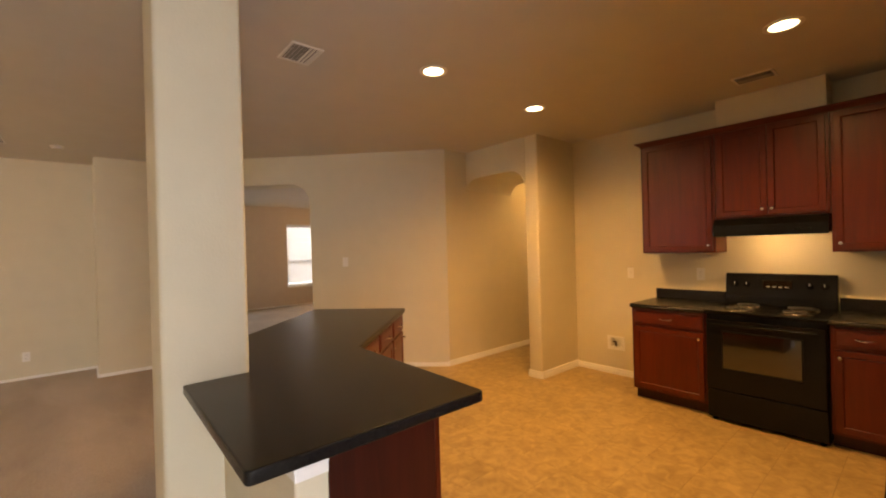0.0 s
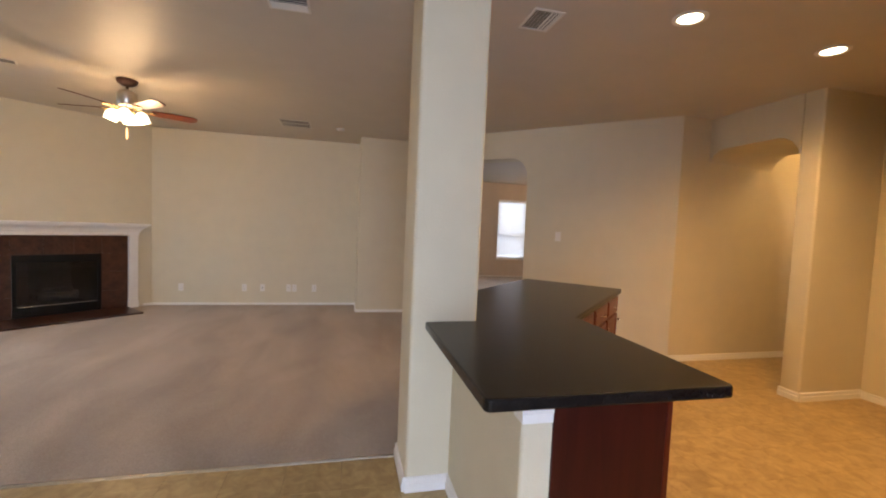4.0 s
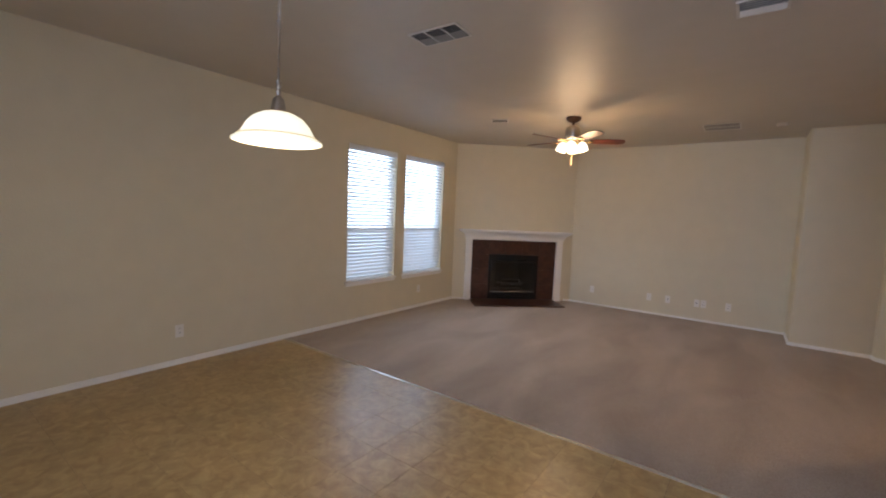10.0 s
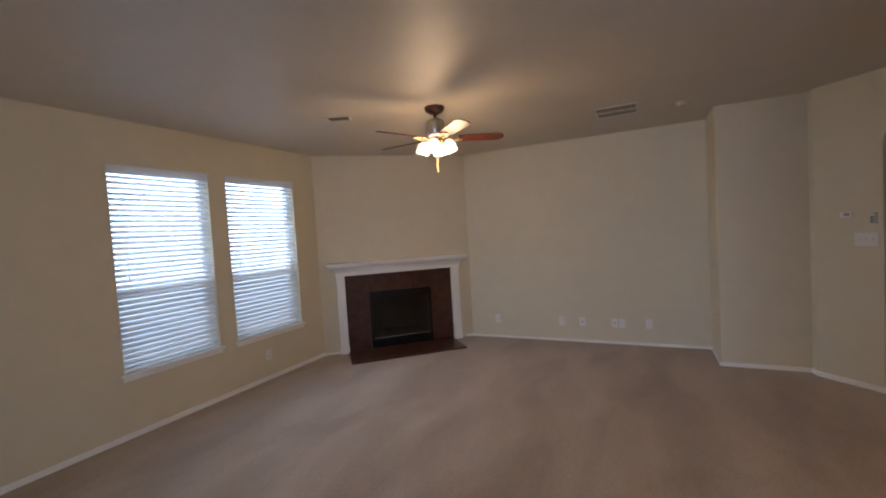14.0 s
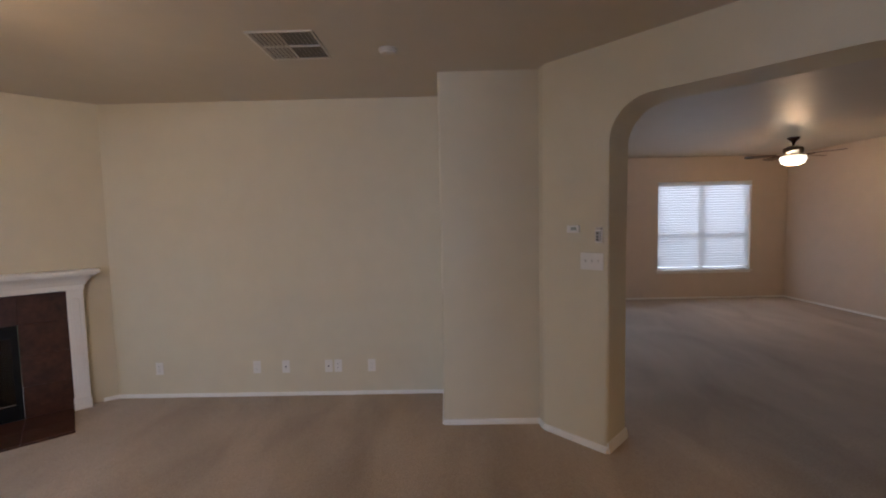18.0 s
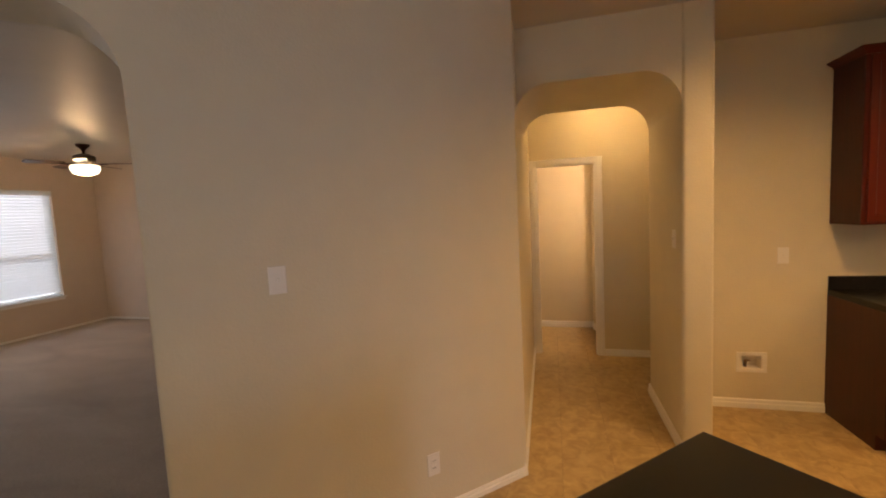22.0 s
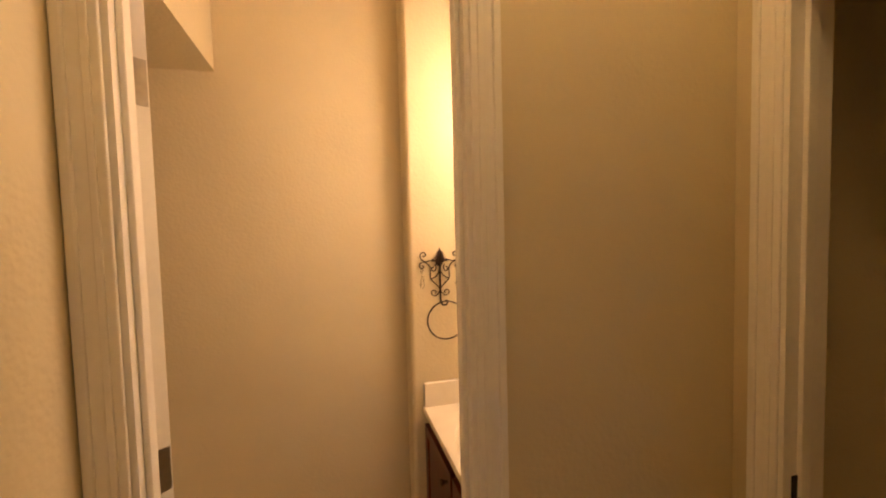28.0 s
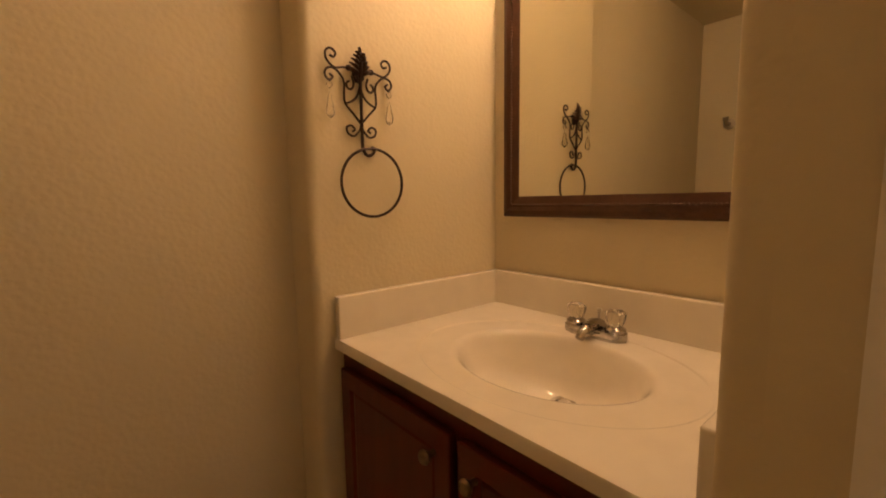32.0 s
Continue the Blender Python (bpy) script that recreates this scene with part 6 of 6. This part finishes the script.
# framed mirror
MX0, MX1, MZ0, MZ1, MY = 10.42, 11.152, 1.036, 1.972, 0.1115
mr = thing("framed_mirror", Matrix.Identity(4), "bronze framed mirror with a beaded inner edge", "mirror")
part("glass", cube(MX0 + 0.05, MX1 - 0.05, MY + 0.010, MY + 0.020, MZ0 + 0.05, MZ1 - 0.05), MIRROR, mr, "clear mirror glass")
prof = [(0.0, 0.0), (0.0, 0.018), (0.006, 0.026), (0.018, 0.028), (0.030, 0.024), (0.036, 0.026), (0.042, 0.025), (0.060, 0.021), (0.060, 0.0)]
cor = [(MX0, MZ0, 1, 1), (MX1, MZ0, -1, 1), (MX1, MZ1, -1, -1), (MX0, MZ1, 1, -1)]
for i in range(4):
    a, b = cor[i], cor[(i + 1) % 4]
    bm = bmesh.new()
    ra = [bm.verts.new((a[0] + a[2] * o, MY + y, a[1] + a[3] * o)) for o, y in prof]
    rb = [bm.verts.new((b[0] + b[2] * o, MY + y, b[1] + b[3] * o)) for o, y in prof]
    for k in range(len(prof)):
        j = (k + 1) % len(prof)
        bm.faces.new((ra[k], ra[j], rb[j], rb[k]))
    bm.faces.new(ra)
    bm.faces.new(rb[::-1])
    side = part("frame_side", bm, BRONZE, mr)
    A, B = Vector((a[0] + a[2] * 0.036, MY + 0.0265, a[1] + a[3] * 0.036)), Vector((b[0] + b[2] * 0.036, MY + 0.0265, b[1] + b[3] * 0.036))
    n = int((B - A).length / 0.0085)
    bead = bmesh.new()
    for k in range(n):
        p = A.lerp(B, (k + 0.5) / n)
        lathe(bead, [(0, -0.0034), (0.0027, -0.002), (0.0036, 0), (0.0027, 0.002), (0, 0.0034)], 6, Matrix.Translation(p))
    tagged(part("beading", bead, BRONZE, side, "row of small metal beads", smooth=True), kind="stuff")

# light bar above the mirror
lb = thing("vanity_light", Matrix.Identity(4), "three-lamp vanity light bar with lit glass shades", "wall lamp")
part("back_plate", cube(10.50, 11.065, 0.1115, 0.135, 2.135, 2.195, 0.006, 3), NICKEL, lb)
for k in range(3):
    x = 10.575 + 0.205 * k
    arm = part("arm", tube(bmesh.new(), [(x, 0.13, 2.165), (x, 0.19, 2.168), (x, 0.225, 2.185), (x, 0.228, 2.205)], 0.008, 8), NICKEL, lb, smooth=True)
    bm = lathe(bmesh.new(), bell(0.026, 0.062, 0.115, lip=0.004), 22, Matrix.Translation((x, 0.228, 2.225)))
    part("shade", bm, SHADE, arm, "lit bell glass shade", smooth=True)

# towel ring with scrolled ironwork
WY, WX = 0.600, 11.2045
K = 0.00062


def iron_pts(px, lift=0.010):
    """Ornament coordinates (right, up from the ring's foot) to the wall."""
    return [(WX - lift, WY - (x - 237) * K * 1.08, 1.050 + (748 - y) * 0.00058) for x, y in px]


def smooth_line(pts, n=6):
    """A Catmull-Rom line through points."""
    P = [Vector(p) for p in pts]
    P = [P[0] * 2 - P[1]] + P + [P[-1] * 2 - P[-2]]
    out = []
    for i in range(1, len(P) - 2):
        for k in range(n):
            f = k / n
            out.append(0.5 * ((2 * P[i]) + (P[i + 1] - P[i - 1]) * f + (2 * P[i - 1] - 5 * P[i] + 4 * P[i + 1] - P[i + 2]) * f * f + (3 * P[i] - P[i - 1] - 3 * P[i + 1] + P[i + 2]) * f ** 3))
    return out + [P[-2]]


tr = thing("towel_ring", Matrix.Identity(4), "dark wrought-iron towel ring with scrolls and crystal drops", "towel ring")
HALF = [
    [(228, 170), (185, 150), (140, 157), (112, 132), (110, 102), (128, 88), (146, 102), (138, 119), (124, 114)],
    [(177, 222), (168, 190), (140, 162), (113, 166), (104, 190), (118, 209), (132, 196), (121, 184)],
    [(176, 215), (173, 255), (177, 290), (210, 330), (234, 362), (244, 388), (266, 415), (290, 408), (296, 384), (278, 374), (264, 388), (274, 398)],
    [(177, 290), (205, 275), (224, 252), (236, 215)],
    [(205, 178), (212, 205), (204, 228), (188, 228), (184, 208), (196, 198)],
]
for line in HALF:
    for flip in (False, True):
        pts = [(474 - x if flip else x, y) for x, y in line]
        part("scroll", tube(bmesh.new(), smooth_line(iron_pts(pts)), 0.0027, 7), IRON, tr, smooth=True)
part("stem", tube(bmesh.new(), smooth_line(iron_pts([(237, 160), (237, 250), (237, 360), (237, 440), (240, 468), (252, 488), (270, 490), (284, 474), (280, 458), (268, 462)], 0.012)), 0.0042, 8), IRON, tr, smooth=True)
ringc = Vector((WX - 0.016, WY - 36 * K * 1.08, 1.050 + 0.083))
pts = [ringc + Vector((0.0, 0.086 * math.cos(a), 0.083 * math.sin(a))) for a in [2 * math.pi * k / 48 for k in range(48)]]
part("ring", tube(bmesh.new(), pts, 0.0036, 8, True), IRON, tr, smooth=True)
LOBES = [(0, 0.026, 1.424)] + [(s * (66 - 6 * k), 0.036 - 0.0045 * k, 1.386 + 0.0095 * k) for k in range(5) for s in (-1, 1)]
for k, (ang, L, z0) in enumerate(LOBES):
    bm = bmesh.new()
    row = [(0, 0.0018), (0.25, 0.0054), (0.5, 0.0058), (0.75, 0.0038), (1.0, 0.0005)]
    va = [bm.verts.new((-0.006 - 0.008 * math.sin(math.pi * f), -w, f * L)) for f, w in row]
    vb = [bm.verts.new((-0.011 - 0.010 * math.sin(math.pi * f), 0, f * L)) for f, w in row]
    vc = [bm.verts.new((-0.006 - 0.008 * math.sin(math.pi * f), w, f * L)) for f, w in row]
    vd = [bm.verts.new((-0.004 - 0.008 * math.sin(math.pi * f), 0, f * L)) for f, w in row]
    for p, q in ((va, vb), (vb, vc), (vc, vd), (vd, va)):
        for i in range(len(row) - 1):
            bm.faces.new((p[i], p[i + 1], q[i + 1], q[i]))
    ob = part("iron_leaf", bm, IRON_LEAF, tr, smooth=True)
    ob.matrix_basis = Matrix.Translation((WX - 0.002 - 0.0006 * k, WY, z0)) @ Matrix.Rotation(radians(ang), 4, "X")
part("spine", tube(bmesh.new(), [(WX - 0.014, WY, 1.378), (WX - 0.018, WY, 1.41), (WX - 0.016, WY, 1.448)], [0.0055, 0.0045, 0.002], 8), IRON, tr, smooth=True)
for s in (-1, 1):
    part("curl", lathe(bmesh.new(), [(0, -0.0075), (0.0055, -0.005), (0.0078, 0), (0.0055, 0.005), (0, 0.0075)], 12, Matrix.Translation((WX - 0.012, WY + s * 0.030, 1.397))), IRON, tr, smooth=True)
part("wall_boss", lathe(bmesh.new(), [(0, 0), (0.016, 0), (0.014, 0.008), (0, 0.010)], 14, Matrix.Translation((WX, WY, 1.385)) @ Matrix.Rotation(radians(-90), 4, "Y")), IRON, tr, smooth=True)
for y, z in ((WY + 0.080, 1.362), (WY - 0.080, 1.362)):
    bm = bmesh.new()
    lathe(bm, [(0, 0), (0.0075, -0.007), (0.0075, -0.013), (0, -0.020)], 7, Matrix.Translation((WX - 0.012, y, z)))
    lathe(bm, [(0, -0.024), (0.004, -0.034), (0.0085, -0.058), (0.0115, -0.068), (0.0085, -0.078), (0, -0.085)], 7, Matrix.Translation((WX - 0.012, y, z)))
    part("crystal_drop", bm, CRYSTAL, tr, "clear faceted crystal drop")

# robe hook opposite, seen in the mirror
t = thing("robe_hook", pose(11.145, 2.2595, 1.54), "satin nickel robe hook on the bathroom wall", "hook")
part("rose", lathe(bmesh.new(), [(0, 0), (0.034, 0), (0.032, 0.010), (0.014, 0.016)], 18, Matrix.Rotation(radians(90), 4, "X")), NICKEL, t, smooth=True)
part("prong", tube(bmesh.new(), [(0, -0.01, 0), (0, -0.05, -0.006), (0, -0.075, 0.010), (0, -0.08, 0.035)], [0.014, 0.011, 0.012, 0.017], 10), NICKEL, t, smooth=True)

# toilet against the back wall
tl = thing("toilet", pose(11.318, 1.98, 0, 0, 0, 90), "white porcelain toilet with a lidded tank", "toilet")
part("tank", cube(-0.225, 0.225, 0.012, 0.20, 0.36, 0.60, 0.02, 3), PORCELAIN, tl, smooth=True)
part("tank_lid", cube(-0.235, 0.235, 0.008, 0.212, 0.601, 0.632, 0.010, 3), PORCELAIN, tl, smooth=True)
part("flush_lever", tube(bmesh.new(), [(-0.16, 0.20, 0.55), (-0.16, 0.222, 0.55), (-0.10, 0.225, 0.545)], 0.006, 8), CHROME, tl, smooth=True)
bm = bmesh.new()
rows = [(0.0, 0.11, 0.20, 0.36), (0.12, 0.10, 0.17, 0.36), (0.25, 0.13, 0.20, 0.39), (0.37, 0.18, 0.235, 0.43), (0.39, 0.185, 0.24, 0.43)]
rings = [[bm.verts.new((a * math.cos(2 * math.pi * k / 28), c + b * math.sin(2 * math.pi * k / 28), z)) for k in range(28)] for z, a, b, c in rows]
for p, q in zip(rings, rings[1:]):
    for k in range(28):
        j = (k + 1) % 28
        bm.faces.new((p[k], p[j], q[j], q[k]))
bm.faces.new(rings[0][::-1])
bm.faces.new(rings[-1])
part("bowl", bm, PORCELAIN, tl, smooth=True)
bm = bmesh.new()
prism(bm, [(0.188 * math.cos(2 * math.pi * k / 28), 0.43 + 0.243 * math.sin(2 * math.pi * k / 28)) for k in range(28)], 0.392, 0.425, bevel=0.008)
part("seat_lid", bm, PORCELAIN, tl, smooth=True)

# ------------------------------------------------------------------ vinyl squares
TS = 0.305


def on_vinyl(x, y):
    if -4.6 <= y < -0.05 and 0 <= x < 9.2 and not (x > 5.3 and y < -3.05):
        return True
    if -0.06 <= y < 2.2 and x - y > CARPET_LINE - 0.75 and x + y < 9.9 and x < 9.2:
        return True
    return (8.0 <= x < 11.4 and 0.10 <= y < 2.6 and not (x < 10.2 and y > 1.45)) or (9.25 < x < 10.3 and -0.8 < y <= 0.12)


def tile_mesh():
    bm = bmesh.new()
    h = TS / 2 - 0.0008
    lo = [bm.verts.new((sx * h, sy * h, -0.0012)) for sx, sy in ((-1, -1), (1, -1), (1, 1), (-1, 1))]
    hi = [bm.verts.new((sx * (h - 0.0004), sy * (h - 0.0004), 0.0)) for sx, sy in ((-1, -1), (1, -1), (1, 1), (-1, 1))]
    bm.faces.new(hi)
    for i in range(4):
        bm.faces.new((lo[i], lo[(i + 1) % 4], hi[(i + 1) % 4], hi[i]))
    me = bpy.data.meshes.new("tile")
    bm.to_mesh(me)
    bm.free()
    me.materials.append(VINYL)
    return me


vf = thing("vinyl_floor", Matrix.Identity(4), "tan mottled sheet vinyl floor in printed squares", "floor", kind="structure")
tme = tile_mesh()
near, verts, faces = 0, [], []
for i in range(-1, 40):
    for j in range(-16, 10):
        x, y = (i + 0.5) * TS - 0.05, (j + 0.5) * TS - 0.02
        corners = [(x + sx * TS / 2, y + sy * TS / 2) for sx, sy in ((-1, -1), (1, -1), (1, 1), (-1, 1))]
        if not (on_vinyl(x, y) or any(on_vinyl(*c) for c in corners)):
            continue
        zoff = 0.0 if x - y > CARPET_LINE or y < -0.03 else -0.0005
        if near < 298 and 1.4 < x < 5.0 and -3.2 < y < 0.1 or near < 298 and 5.7 < x < 8.9 and -2.6 < y < 1.2:
            share("tile", tme, vf, Matrix.Translation((x, y, zoff)))
            near += 1
        else:
            b = len(verts)
            h = TS / 2 - 0.0008
            verts += [(x + sx * h, y + sy * h, zoff) for sx, sy in ((-1, -1), (1, -1), (1, 1), (-1, 1))]
            verts += [(x + sx * h, y + sy * h, -0.0012) for sx, sy in ((-1, -1), (1, -1), (1, 1), (-1, 1))]
            faces += [(b, b + 1, b + 2, b + 3)] + [(b + 4 + k, b + 4 + (k + 1) % 4, b + (k + 1) % 4, b + k) for k in range(4)]
me = bpy.data.meshes.new("more_tiles")
me.from_pydata(verts, [], faces)
me.materials.append(VINYL)
ob = new("more_tiles", me)
ob.parent = vf
tagged(ob, "more printed vinyl squares", kind="stuff")
